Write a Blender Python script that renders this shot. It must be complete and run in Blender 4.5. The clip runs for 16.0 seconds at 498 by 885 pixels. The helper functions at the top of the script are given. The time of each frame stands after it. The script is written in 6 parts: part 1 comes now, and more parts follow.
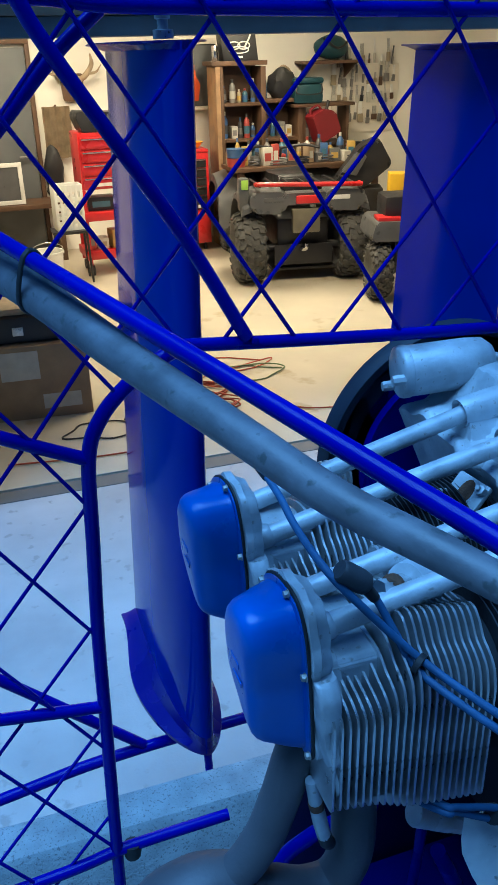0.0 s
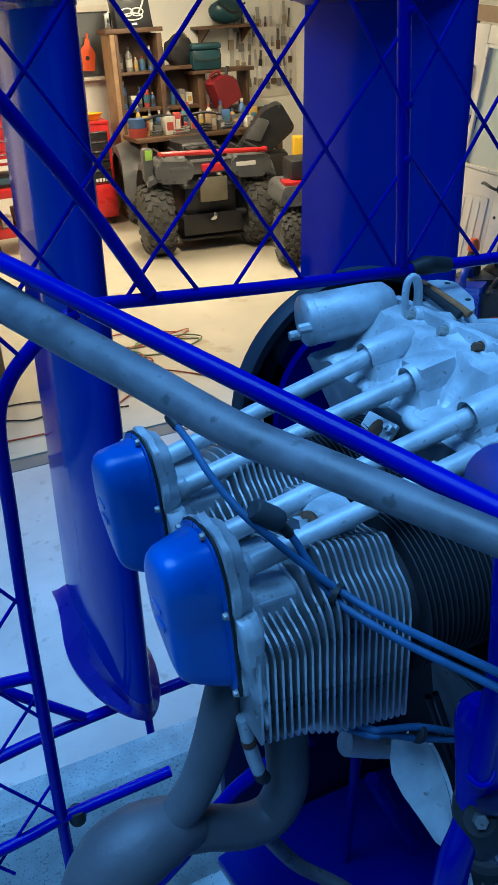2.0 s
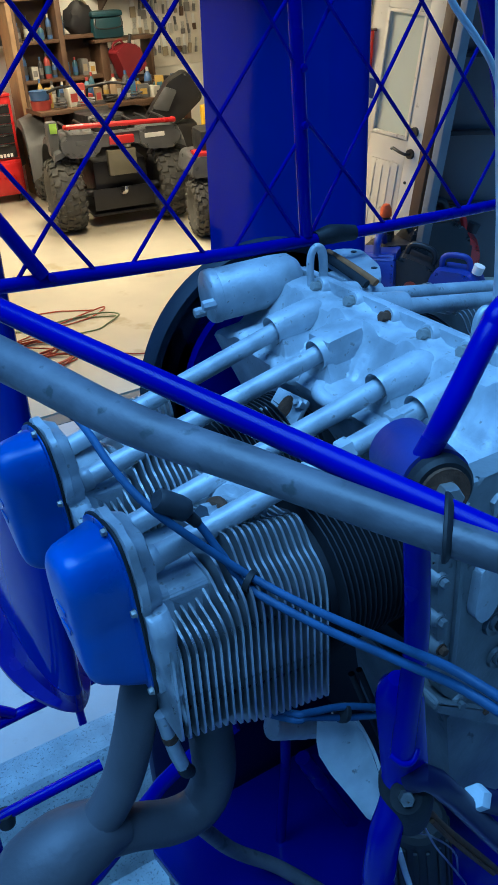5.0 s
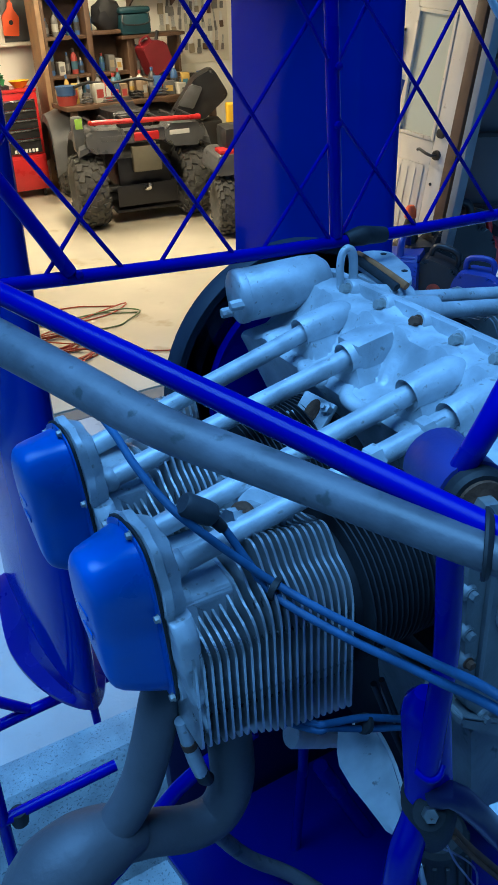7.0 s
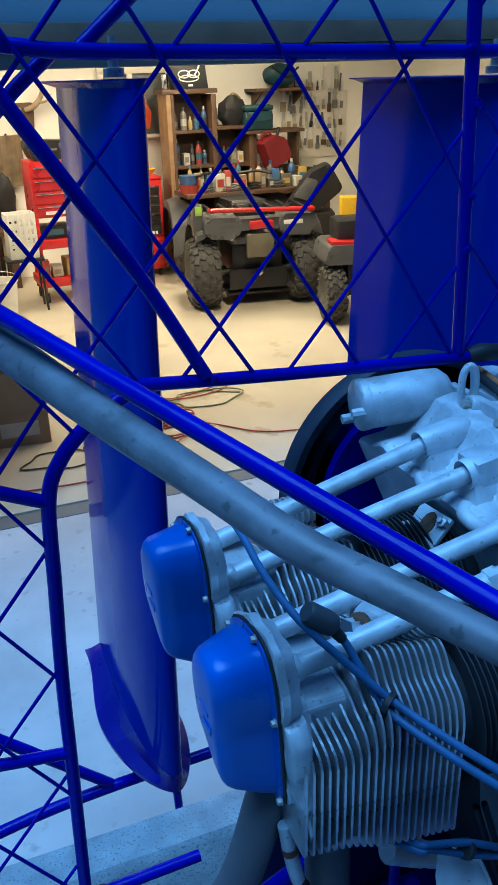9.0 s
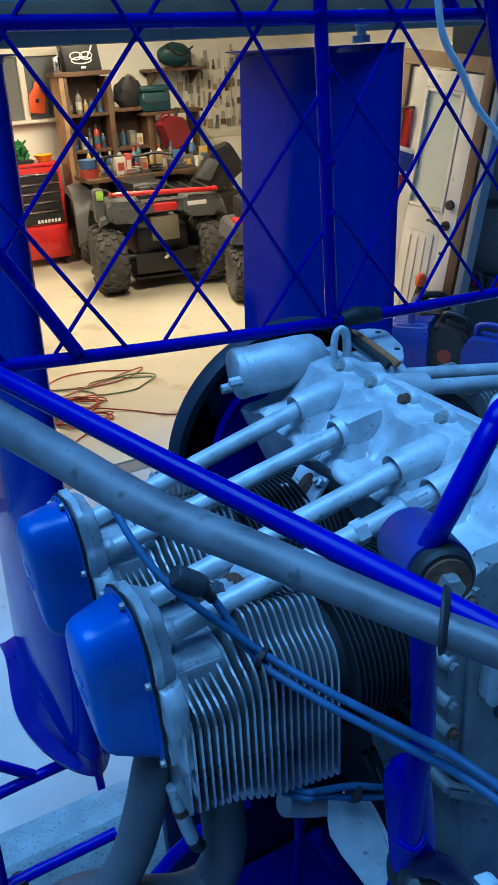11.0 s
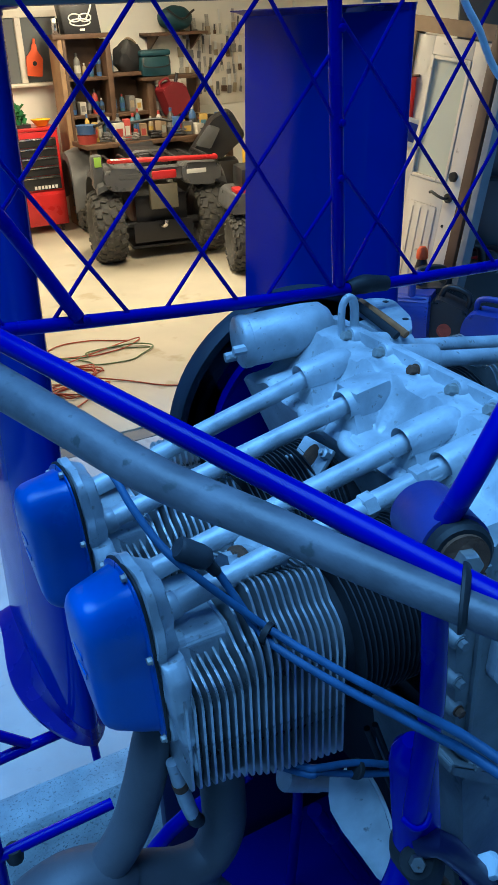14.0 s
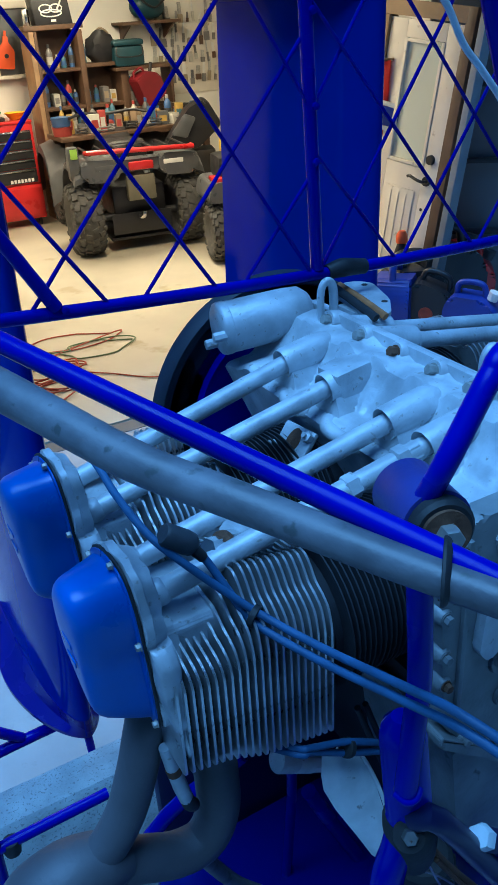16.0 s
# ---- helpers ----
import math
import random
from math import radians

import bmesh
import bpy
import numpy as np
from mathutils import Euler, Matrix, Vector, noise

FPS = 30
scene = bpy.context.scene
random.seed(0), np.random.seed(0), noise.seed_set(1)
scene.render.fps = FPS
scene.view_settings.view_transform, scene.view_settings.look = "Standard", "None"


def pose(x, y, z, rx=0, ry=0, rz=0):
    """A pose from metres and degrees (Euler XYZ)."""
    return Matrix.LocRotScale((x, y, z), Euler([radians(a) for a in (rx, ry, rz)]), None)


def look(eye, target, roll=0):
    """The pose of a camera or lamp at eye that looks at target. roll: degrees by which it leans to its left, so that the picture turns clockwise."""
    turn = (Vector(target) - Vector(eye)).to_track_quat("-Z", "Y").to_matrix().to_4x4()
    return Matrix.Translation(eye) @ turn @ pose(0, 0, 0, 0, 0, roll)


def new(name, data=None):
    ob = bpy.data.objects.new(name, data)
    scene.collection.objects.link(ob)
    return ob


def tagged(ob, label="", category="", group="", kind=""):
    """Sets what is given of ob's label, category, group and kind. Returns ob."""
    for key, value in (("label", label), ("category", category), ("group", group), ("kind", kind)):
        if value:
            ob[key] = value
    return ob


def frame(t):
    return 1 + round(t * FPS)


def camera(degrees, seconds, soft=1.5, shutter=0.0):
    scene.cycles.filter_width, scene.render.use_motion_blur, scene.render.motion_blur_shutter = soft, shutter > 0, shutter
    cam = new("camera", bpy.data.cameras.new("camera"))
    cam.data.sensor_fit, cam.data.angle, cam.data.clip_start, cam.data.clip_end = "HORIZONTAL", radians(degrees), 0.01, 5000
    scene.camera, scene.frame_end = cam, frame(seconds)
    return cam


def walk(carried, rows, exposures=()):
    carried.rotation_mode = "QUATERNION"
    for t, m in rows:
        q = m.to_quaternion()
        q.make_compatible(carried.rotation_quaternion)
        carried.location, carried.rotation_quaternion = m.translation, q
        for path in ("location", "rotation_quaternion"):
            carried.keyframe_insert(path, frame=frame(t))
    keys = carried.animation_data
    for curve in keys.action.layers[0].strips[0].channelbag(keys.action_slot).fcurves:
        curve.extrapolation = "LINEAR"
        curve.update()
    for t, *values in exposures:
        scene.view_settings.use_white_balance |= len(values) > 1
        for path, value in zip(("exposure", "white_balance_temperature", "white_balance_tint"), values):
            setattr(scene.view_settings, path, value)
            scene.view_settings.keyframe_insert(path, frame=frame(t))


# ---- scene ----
cam = camera(33.7, 16.0)
SKY, SUN, TUBE = 0.44, 5.0, 76.0
PATH = [
    (0, (0.014, -0.042, 1.962), (0.571, 1.674, 1.099), -1.5),
    (0.5, (-0.009, -0.079, 1.973), (0.58, 1.662, 1.185), -1.4),
    (1, (-0.006, -0.084, 1.967), (0.629, 1.627, 1.149), -2.0),
    (1.5, (0.008, -0.061, 1.956), (0.674, 1.6, 1.063), -2.4),
    (2, (0.021, -0.063, 1.944), (0.732, 1.56, 1.017), -3.1),
    (2.5, (0.02, -0.059, 1.939), (0.759, 1.534, 0.983), -3.0),
    (3, (0.019, -0.049, 1.941), (0.782, 1.523, 0.967), -2.6),
    (3.5, (0.036, -0.057, 1.939), (0.829, 1.502, 0.969), -3.3),
    (4, (0.044, -0.051, 1.936), (0.881, 1.477, 0.953), -3.3),
    (6.5, (0.064, -0.041, 1.937), (0.91, 1.473, 0.941), -3.9),
    (7, (0.052, -0.029, 1.935), (0.863, 1.506, 0.941), -3.0),
    (7.5, (0.04, -0.005, 1.944), (0.795, 1.567, 0.965), -1.6),
    (8, (0.026, -0.008, 1.949), (0.741, 1.601, 1.001), -0.7),
    (8.5, (0.02, -0.024, 1.964), (0.7, 1.635, 1.078), -1.1),
    (9, (0.016, -0.033, 1.977), (0.673, 1.67, 1.16), -1.8),
    (9.5, (0.019, -0.048, 1.977), (0.701, 1.662, 1.196), -2.6),
    (10, (0.046, -0.068, 1.973), (0.799, 1.597, 1.161), -3.8),
    (12.5, (0.062, -0.055, 1.956), (0.9, 1.526, 1.063), -2.4),
    (13, (0.06, -0.047, 1.953), (0.887, 1.534, 1.049), -2.1),
    (13.5, (0.059, -0.042, 1.951), (0.871, 1.54, 1.035), -2.1),
    (14, (0.059, -0.045, 1.952), (0.866, 1.536, 1.032), -2.3),
    (14.5, (0.055, -0.045, 1.952), (0.867, 1.534, 1.03), -2.5),
    (15, (0.056, -0.043, 1.951), (0.871, 1.531, 1.024), -2.4),
    (15.5, (0.063, -0.043, 1.947), (0.881, 1.522, 1.008), -3.0),
    (16, (0.06, -0.05, 1.949), (0.89, 1.506, 1.005), -3.6),
]
walk(cam, [(t, look(eye, target, roll)) for t, eye, target, roll in PATH], exposures=[(0, 0.09, 5900, 6), (16, 0.09, 5900, 6)])

# ---- light: dusk sky outside, warm tubes in the garage ----
world = bpy.data.worlds.new("dusk")
scene.world = world
world.use_nodes = True
wn = world.node_tree
sky = wn.nodes.new("ShaderNodeTexSky")
sky.sky_type = "NISHITA"
sky.sun_disc = False
sky.sun_elevation = radians(1.0)
sky.sun_rotation = radians(200)
sky.ozone_density = 6.0
sky.air_density = 1.0
sky.dust_density = 0.2
wn.nodes["Background"].inputs["Strength"].default_value = SKY
wn.links.new(sky.outputs[0], wn.nodes["Background"].inputs["Color"])


def lamp(name, kind, m, energy, color, sx=1.0, sy=1.0):
    la = bpy.data.lights.new(name, kind)
    la.energy, la.color = energy, color
    if kind == "AREA":
        la.shape, la.size, la.size_y = "RECTANGLE", sx, sy
    else:
        la.angle = radians(sx)
    ob = new(name, la)
    ob.matrix_world = m
    return ob


lamp("dusk_sun", "SUN", look((0, 0, 5), (0.28, 0.05, 3.8)), SUN, (0.19, 0.505, 1.0), 46)
WARM = (1.0, 0.80, 0.52)
LAMPS = [(0.6, 7.6), (2.8, 7.4), (2.45, 5.5)]
for lx, ly in LAMPS:
    lamp("tube_light", "AREA", look((lx, ly, 2.66), (lx, ly, 0)), TUBE, WARM, 0.3, 1.2)

# ---- materials ----


def mat(name, base, rough=0.5, metal=0.0, vary=0.25, scale=8.0, bump=0.15, fine=60.0, spots=None, spot_amount=0.0, spot_scale=30.0, coat=0.0, per_object=0.0, spec=0.5):
    """A surface with grain at two sizes: broad mottling, fine grain and relief, and stains."""
    m = bpy.data.materials.new(name)
    m.use_nodes = True
    nt = m.node_tree
    bs = nt.nodes["Principled BSDF"]
    bs.inputs["Roughness"].default_value = rough
    bs.inputs["Metallic"].default_value = metal
    bs.inputs["Coat Weight"].default_value = coat
    bs.inputs["Coat Roughness"].default_value = 0.08
    bs.inputs["Specular IOR Level"].default_value = spec
    co = nt.nodes.new("ShaderNodeTexCoord")
    n1 = nt.nodes.new("ShaderNodeTexNoise")
    n1.inputs["Scale"].default_value, n1.inputs["Detail"].default_value = scale, 5
    n2 = nt.nodes.new("ShaderNodeTexNoise")
    n2.inputs["Scale"].default_value, n2.inputs["Detail"].default_value = fine, 3
    for n in (n1, n2):
        nt.links.new(co.outputs["Object"], n.inputs["Vector"])
    ramp = nt.nodes.new("ShaderNodeMapRange")
    ramp.inputs["From Min"].default_value, ramp.inputs["From Max"].default_value = 0.3, 0.7
    ramp.inputs["To Min"].default_value, ramp.inputs["To Max"].default_value = 1 - vary, 1 + vary * 0.6
    nt.links.new(n1.outputs["Fac"], ramp.inputs["Value"])
    mul = nt.nodes.new("ShaderNodeVectorMath")
    mul.operation = "SCALE"
    mul.inputs[0].default_value = base[:3]
    nt.links.new(ramp.outputs[0], mul.inputs["Scale"])
    out = mul.outputs[0]
    if per_object:
        oi = nt.nodes.new("ShaderNodeObjectInfo")
        mr = nt.nodes.new("ShaderNodeMapRange")
        mr.inputs["To Min"].default_value, mr.inputs["To Max"].default_value = 1 - per_object, 1 + per_object
        nt.links.new(oi.outputs["Random"], mr.inputs["Value"])
        m2 = nt.nodes.new("ShaderNodeVectorMath")
        m2.operation = "SCALE"
        nt.links.new(out, m2.inputs[0])
        nt.links.new(mr.outputs[0], m2.inputs["Scale"])
        out = m2.outputs[0]
    if spots is not None:
        n3 = nt.nodes.new("ShaderNodeTexNoise")
        n3.inputs["Scale"].default_value, n3.inputs["Detail"].default_value = spot_scale, 4
        nt.links.new(co.outputs["Object"], n3.inputs["Vector"])
        r3 = nt.nodes.new("ShaderNodeMapRange")
        r3.inputs["From Min"].default_value = 0.68 - spot_amount * 0.3
        r3.inputs["From Max"].default_value = 0.75 - spot_amount * 0.3
        nt.links.new(n3.outputs["Fac"], r3.inputs["Value"])
        mix = nt.nodes.new("ShaderNodeMix")
        mix.data_type = "RGBA"
        nt.links.new(r3.outputs[0], mix.inputs["Factor"])
        nt.links.new(out, mix.inputs["A"])
        mix.inputs["B"].default_value = (*spots[:3], 1)
        out = mix.outputs["Result"]
    nt.links.new(out, bs.inputs["Base Color"])
    rr = nt.nodes.new("ShaderNodeMapRange")
    rr.inputs["From Min"].default_value, rr.inputs["From Max"].default_value = 0.3, 0.7
    rr.inputs["To Min"].default_value, rr.inputs["To Max"].default_value = max(rough - 0.08, 0.02), min(rough + 0.1, 1)
    nt.links.new(n1.outputs["Fac"], rr.inputs["Value"])
    nt.links.new(rr.outputs[0], bs.inputs["Roughness"])
    if bump:
        bp = nt.nodes.new("ShaderNodeBump")
        bp.inputs["Strength"].default_value, bp.inputs["Distance"].default_value = bump, 0.002
        nt.links.new(n2.outputs["Fac"], bp.inputs["Height"])
        nt.links.new(bp.outputs[0], bs.inputs["Normal"])
    return m


def glow(name, color, power):
    m = bpy.data.materials.new(name)
    m.use_nodes = True
    bs = m.node_tree.nodes["Principled BSDF"]
    bs.inputs["Emission Color"].default_value, bs.inputs["Emission Strength"].default_value = (*color, 1), power
    return m


BLUE = mat("royal_blue_paint", (0.006, 0.003, 0.32), 0.22, 0.0, 0.2, 6, 0.05, 120, spec=0.13)
RUDDER = mat("rudder_blue_paint", (0.002, 0.018, 0.29), 0.06, 0.0, 0.15, 3, 0.0, 40, coat=0.0, spec=0.035)
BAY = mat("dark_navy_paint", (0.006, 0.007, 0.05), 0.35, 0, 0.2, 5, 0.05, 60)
COVER = mat("rocker_cover_blue_paint", (0.006, 0.115, 0.52), 0.33, 0.0, 0.12, 14, 0.05, 300)
ZINC = mat("dull_zinc_screw", (0.40, 0.39, 0.36), 0.45, 0.3, 0.3, 80, 0.2, 300)
SILVER = mat("silver_engine_paint", (0.55, 0.575, 0.60), 0.44, 0.2, 0.28, 30, 0.22, 240, spots=(0.36, 0.35, 0.33), spot_amount=0.14, spot_scale=120)
CASTING = mat("dull_cast_case", (0.24, 0.255, 0.26), 0.5, 0.2, 0.4, 18, 0.3, 200, spots=(0.12, 0.12, 0.12), spot_amount=0.12, spot_scale=60)
CUPBLUE = mat("dull_blue_paint", (0.045, 0.052, 0.25), 0.45, 0.0, 0.25, 20, 0.1, 160, spec=0.2)
PLATE_BLUE = mat("end_plate_blue_paint", (0.006, 0.003, 0.17), 0.28, 0.0, 0.15, 6, 0.05, 100, spec=0.4)
RINGM = mat("oily_ring_steel", (0.012, 0.019, 0.036), 0.6, 0.0, 0.3, 20, 0.2, 150)
PLATE = mat("dark_blue_plate_paint", (0.006, 0.005, 0.20), 0.05, 0.0, 0.2, 5, 0.02, 60, spec=0.8)
FINS = mat("cast_fin_aluminium", (0.68, 0.69, 0.70), 0.34, 0.75, 0.3, 25, 0.15, 250, spots=(0.12, 0.11, 0.11), spot_amount=0.08, spot_scale=60)
# base darkened to near black: shade around and below the barrels, as colour
DARKFIN = mat("shaded_barrel_steel", (0.026, 0.026, 0.030), 0.6, 0.0, 0.3, 30, 0.2, 200, spec=0.25)
STEEL = mat("bolt_steel", (0.55, 0.55, 0.53), 0.35, 0.9, 0.25, 60, 0.2, 400, spots=(0.2, 0.09, 0.04), spot_amount=0.15, spot_scale=150)
RUST = mat("rusty_steel", (0.17, 0.08, 0.045), 0.75, 0.3, 0.4, 90, 0.4, 400)
EXH = mat("exhaust_mild_steel", (0.112, 0.108, 0.120), 0.55, 0.25, 0.3, 9, 0.3, 140, spots=(0.15, 0.13, 0.13), spot_amount=0.15, spot_scale=25)
RUBBER = mat("black_rubber", (0.022, 0.022, 0.024), 0.62, 0, 0.3, 30, 0.2, 200)
HOSE = mat("grey_hose_rubber", (0.152, 0.156, 0.175), 0.46, 0, 0.45, 24, 0.2, 160, spots=(0.085, 0.095, 0.10), spot_amount=0.24, spot_scale=75)
LEAD = mat("blue_lead_silicone", (0.036, 0.115, 0.255), 0.6, 0, 0.3, 40, 0.2, 200)
PALE = mat("pale_blue_cable", (0.74, 0.82, 0.86), 0.45, 0, 0.1, 40, 0.05, 200)
DECK = mat("speckled_deck_coating", (0.34, 0.37, 0.38), 0.8, 0, 0.35, 14, 0.9, 220, spots=(0.18, 0.19, 0.20), spot_amount=0.34, spot_scale=210)
CONC = mat("driveway_concrete", (0.40, 0.40, 0.395), 0.85, 0, 0.24, 2.2, 0.4, 90, spots=(0.30, 0.30, 0.29), spot_amount=0.22, spot_scale=14)
GFLOOR = mat("garage_concrete", (0.50, 0.45, 0.35), 0.6, 0, 0.18, 1.3, 0.2, 60, spots=(0.40, 0.33, 0.22), spot_amount=0.22, spot_scale=3)
SIDING = mat("painted_siding", (0.27, 0.40, 0.47), 0.6, 0, 0.1, 2, 0.15, 60)
TRIM = mat("dark_trim_board", (0.11, 0.115, 0.115), 0.65, 0, 0.2, 6, 0.2, 90)
HEADER = mat("weathered_header_board", (0.22, 0.155, 0.10), 0.7, 0, 0.3, 5, 0.25, 80)
WALL = mat("cream_wall_paint", (0.82, 0.79, 0.71), 0.8, 0, 0.1, 1.5, 0.12, 70)
CEIL = mat("ceiling_board", (0.75, 0.73, 0.68), 0.85, 0, 0.08, 2, 0.1, 70)
WOOD = mat("brown_stained_wood", (0.105, 0.056, 0.03), 0.55, 0, 0.35, 7, 0.25, 60)
PINE = mat("raw_pine", (0.30, 0.18, 0.09), 0.6, 0, 0.3, 9, 0.25, 60)
DEEPRED = mat("deep_red_plastic", (0.20, 0.012, 0.018), 0.45, 0, 0.15, 6, 0.05, 90)
OLIVE = mat("olive_grey_plastic", (0.15, 0.135, 0.095), 0.6, 0, 0.2, 8, 0.1, 90)
CAPR = mat("grey_black_rubber", (0.05, 0.055, 0.065), 0.6, 0, 0.25, 40, 0.2, 200)
REDP = mat("red_enamel", (0.55, 0.02, 0.02), 0.32, 0, 0.15, 6, 0.05, 90, coat=0.3)
BLACKP = mat("black_plastic", (0.018, 0.018, 0.02), 0.42, 0, 0.25, 12, 0.2, 120)
GREYP = mat("grey_plastic", (0.100, 0.102, 0.105), 0.34, 0, 0.2, 8, 0.15, 120)
CHROME = mat("bright_metal", (0.75, 0.75, 0.75), 0.18, 1.0, 0.1, 20, 0.05, 200)
TYRE = mat("tyre_rubber", (0.080, 0.078, 0.074), 0.85, 0, 0.35, 18, 0.4, 90, spots=(0.13, 0.118, 0.098), spot_amount=0.25, spot_scale=14)
WHITE = mat("white_plastic", (0.75, 0.74, 0.70), 0.5, 0, 0.1, 10, 0.05, 100)
CARD = mat("cardboard", (0.33, 0.23, 0.14), 0.85, 0, 0.2, 8, 0.2, 80)
DOORP = mat("cream_door_paint", (0.70, 0.65, 0.56), 0.5, 0, 0.1, 4, 0.1, 80, spots=(0.45, 0.4, 0.32), spot_amount=0.05, spot_scale=20)
YELLOW = mat("yellow_plastic", (0.80, 0.48, 0.02), 0.45, 0, 0.12, 8, 0.05, 90)
TEAL = mat("teal_plastic", (0.008, 0.05, 0.066), 0.5, 0, 0.2, 8, 0.1, 90)
ORANGE = mat("orange_plastic", (0.75, 0.10, 0.02), 0.5, 0, 0.12, 8, 0.05, 90)
GREEN = mat("green_plastic", (0.03, 0.22, 0.07), 0.5, 0, 0.2, 8, 0.1, 90)
GREYDOOR = mat("grey_door_paint", (0.13, 0.14, 0.145), 0.5, 0, 0.15, 3, 0.1, 60)
TAN = mat("tan_canvas", (0.38, 0.29, 0.19), 0.8, 0, 0.3, 12, 0.3, 90)
GASB = mat("blue_can_plastic", (0.012, 0.035, 0.26), 0.42, 0, 0.2, 8, 0.1, 90)
PALESHEET = mat("pale_sheet_paint", (0.80, 0.82, 0.83), 0.42, 0.1, 0.2, 30, 0.12, 200, spots=(0.35, 0.34, 0.33), spot_amount=0.04, spot_scale=90)
LIGHT_TUBE = glow("tube_glow", (1.0, 0.82, 0.55), 14)


def glass_mat():
    m = bpy.data.materials.new("pale_reflection_pane")
    m.use_nodes = True
    bs = m.node_tree.nodes["Principled BSDF"]
    # pale greenish base stands in for the bright reflection on the glass
    bs.inputs["Base Color"].default_value = (0.55, 0.60, 0.53, 1)
    bs.inputs["Roughness"].default_value = 0.06
    bs.inputs["Specular IOR Level"].default_value = 0.9
    return m


PANE = glass_mat()
STRIP = mat("pale_grey_strip", (0.19, 0.20, 0.21), 0.6, 0, 0.2, 6, 0.15, 90)
EMBLEM = mat("faded_red_print", (0.42, 0.06, 0.03), 0.6, 0, 0.3, 40, 0.05, 90)
BELT = mat("orange_belt_backing", (0.42, 0.15, 0.05), 0.6, 0, 0.3, 60, 0.2, 200)

# ---- building blocks ----


def V(*a):
    return Vector(a)


def add_box(bm, lo, hi, bevel=0.0, m=None):
    c = [(a + b) / 2 for a, b in zip(lo, hi)]
    d = [abs(b - a) for a, b in zip(lo, hi)]
    r = bmesh.ops.create_cube(bm, size=1.0, matrix=Matrix.Translation(c) @ Matrix.Diagonal((*d, 1)))
    vs = r["verts"]
    if bevel:
        es = {e for v in vs for e in v.link_edges}
        r2 = bmesh.ops.bevel(bm, geom=list(es), offset=bevel, segments=2, profile=0.6, affect="EDGES")
        vs = list({v for f in r2["faces"] for v in f.verts} | {v for v in vs if v.is_valid})
    if m is not None:
        bmesh.ops.transform(bm, matrix=m, verts=vs)
    return vs


def box(lo, hi, bevel=0.0, m=None):
    bm = bmesh.new()
    add_box(bm, lo, hi, bevel, m)
    return bm


def smooth_path(pts, steps=6):
    """A Catmull-Rom line through the points."""
    p = [Vector(a) for a in pts]
    if len(p) < 3 or steps < 2:
        return p
    p = [p[0] * 2 - p[1], *p, p[-1] * 2 - p[-2]]
    out = []
    for i in range(1, len(p) - 2):
        a, b, c, d = p[i - 1:i + 3]
        for k in range(steps):
            t = k / steps
            out.append(0.5 * ((2 * b) + (c - a) * t + (2 * a - 5 * b + 4 * c - d) * t * t + (3 * b - a - 3 * c + d) * t ** 3))
    return [*out, p[-2]]


def add_tube(bm, pts, r, n=12, steps=6, cap=True, flat=1.0):
    """A round bar along the points; r is one radius or one for each given point."""
    line = smooth_path(pts, steps)
    k = max(1, (len(line) - 1) // max(1, len(pts) - 1))
    rads = [r] * len(line) if not isinstance(r, (list, tuple)) else [
        r[min(i // k, len(r) - 1)] * (1 - (i % k) / k) + r[min(i // k + 1, len(r) - 1)] * ((i % k) / k) for i in range(len(line))]
    rings, up = [], None
    for i, q in enumerate(line):
        d = (line[min(i + 1, len(line) - 1)] - line[max(i - 1, 0)]).normalized()
        if up is None:
            up = d.orthogonal().normalized()
        up = (up - d * up.dot(d)).normalized()
        side = d.cross(up)
        rings.append([bm.verts.new(q + (up * math.cos(6.28318 * j / n) + side * math.sin(6.28318 * j / n) * flat) * rads[i]) for j in range(n)])
    for a, b in zip(rings, rings[1:]):
        for j in range(n):
            bm.faces.new((a[j], a[(j + 1) % n], b[(j + 1) % n], b[j]))
    if cap:
        bm.faces.new(rings[0][::-1])
        bm.faces.new(rings[-1])
    return [v for ring in rings for v in ring]


def tube(pts, r, n=12, steps=6, flat=1.0):
    bm = bmesh.new()
    add_tube(bm, pts, r, n, steps, True, flat)
    return bm


def add_lathe(bm, profile, n=24, m=None):
    """Turns (radius, height) pairs about z, and lays the result by m."""
    rings = []
    for r, z in profile:
        rings.append([bm.verts.new((r * math.cos(6.28318 * j / n), r * math.sin(6.28318 * j / n), z)) for j in range(n)])
    for a, b in zip(rings, rings[1:]):
        for j in range(n):
            bm.faces.new((a[j], a[(j + 1) % n], b[(j + 1) % n], b[j]))
    if profile[0][0] > 1e-5:
        bm.faces.new(rings[0][::-1])
    if profile[-1][0] > 1e-5:
        bm.faces.new(rings[-1])
    vs = [v for ring in rings for v in ring]
    if m is not None:
        bmesh.ops.transform(bm, matrix=m, verts=vs)
    return vs


def lathe(profile, n=24, m=None):
    bm = bmesh.new()
    add_lathe(bm, profile, n, m)
    bmesh.ops.remove_doubles(bm, verts=bm.verts, dist=1e-6)
    return bm


def along(a, b):
    """The pose whose z runs from a towards b."""
    a, b = Vector(a), Vector(b)
    return Matrix.Translation(a) @ (b - a).to_track_quat("Z", "Y").to_matrix().to_4x4()


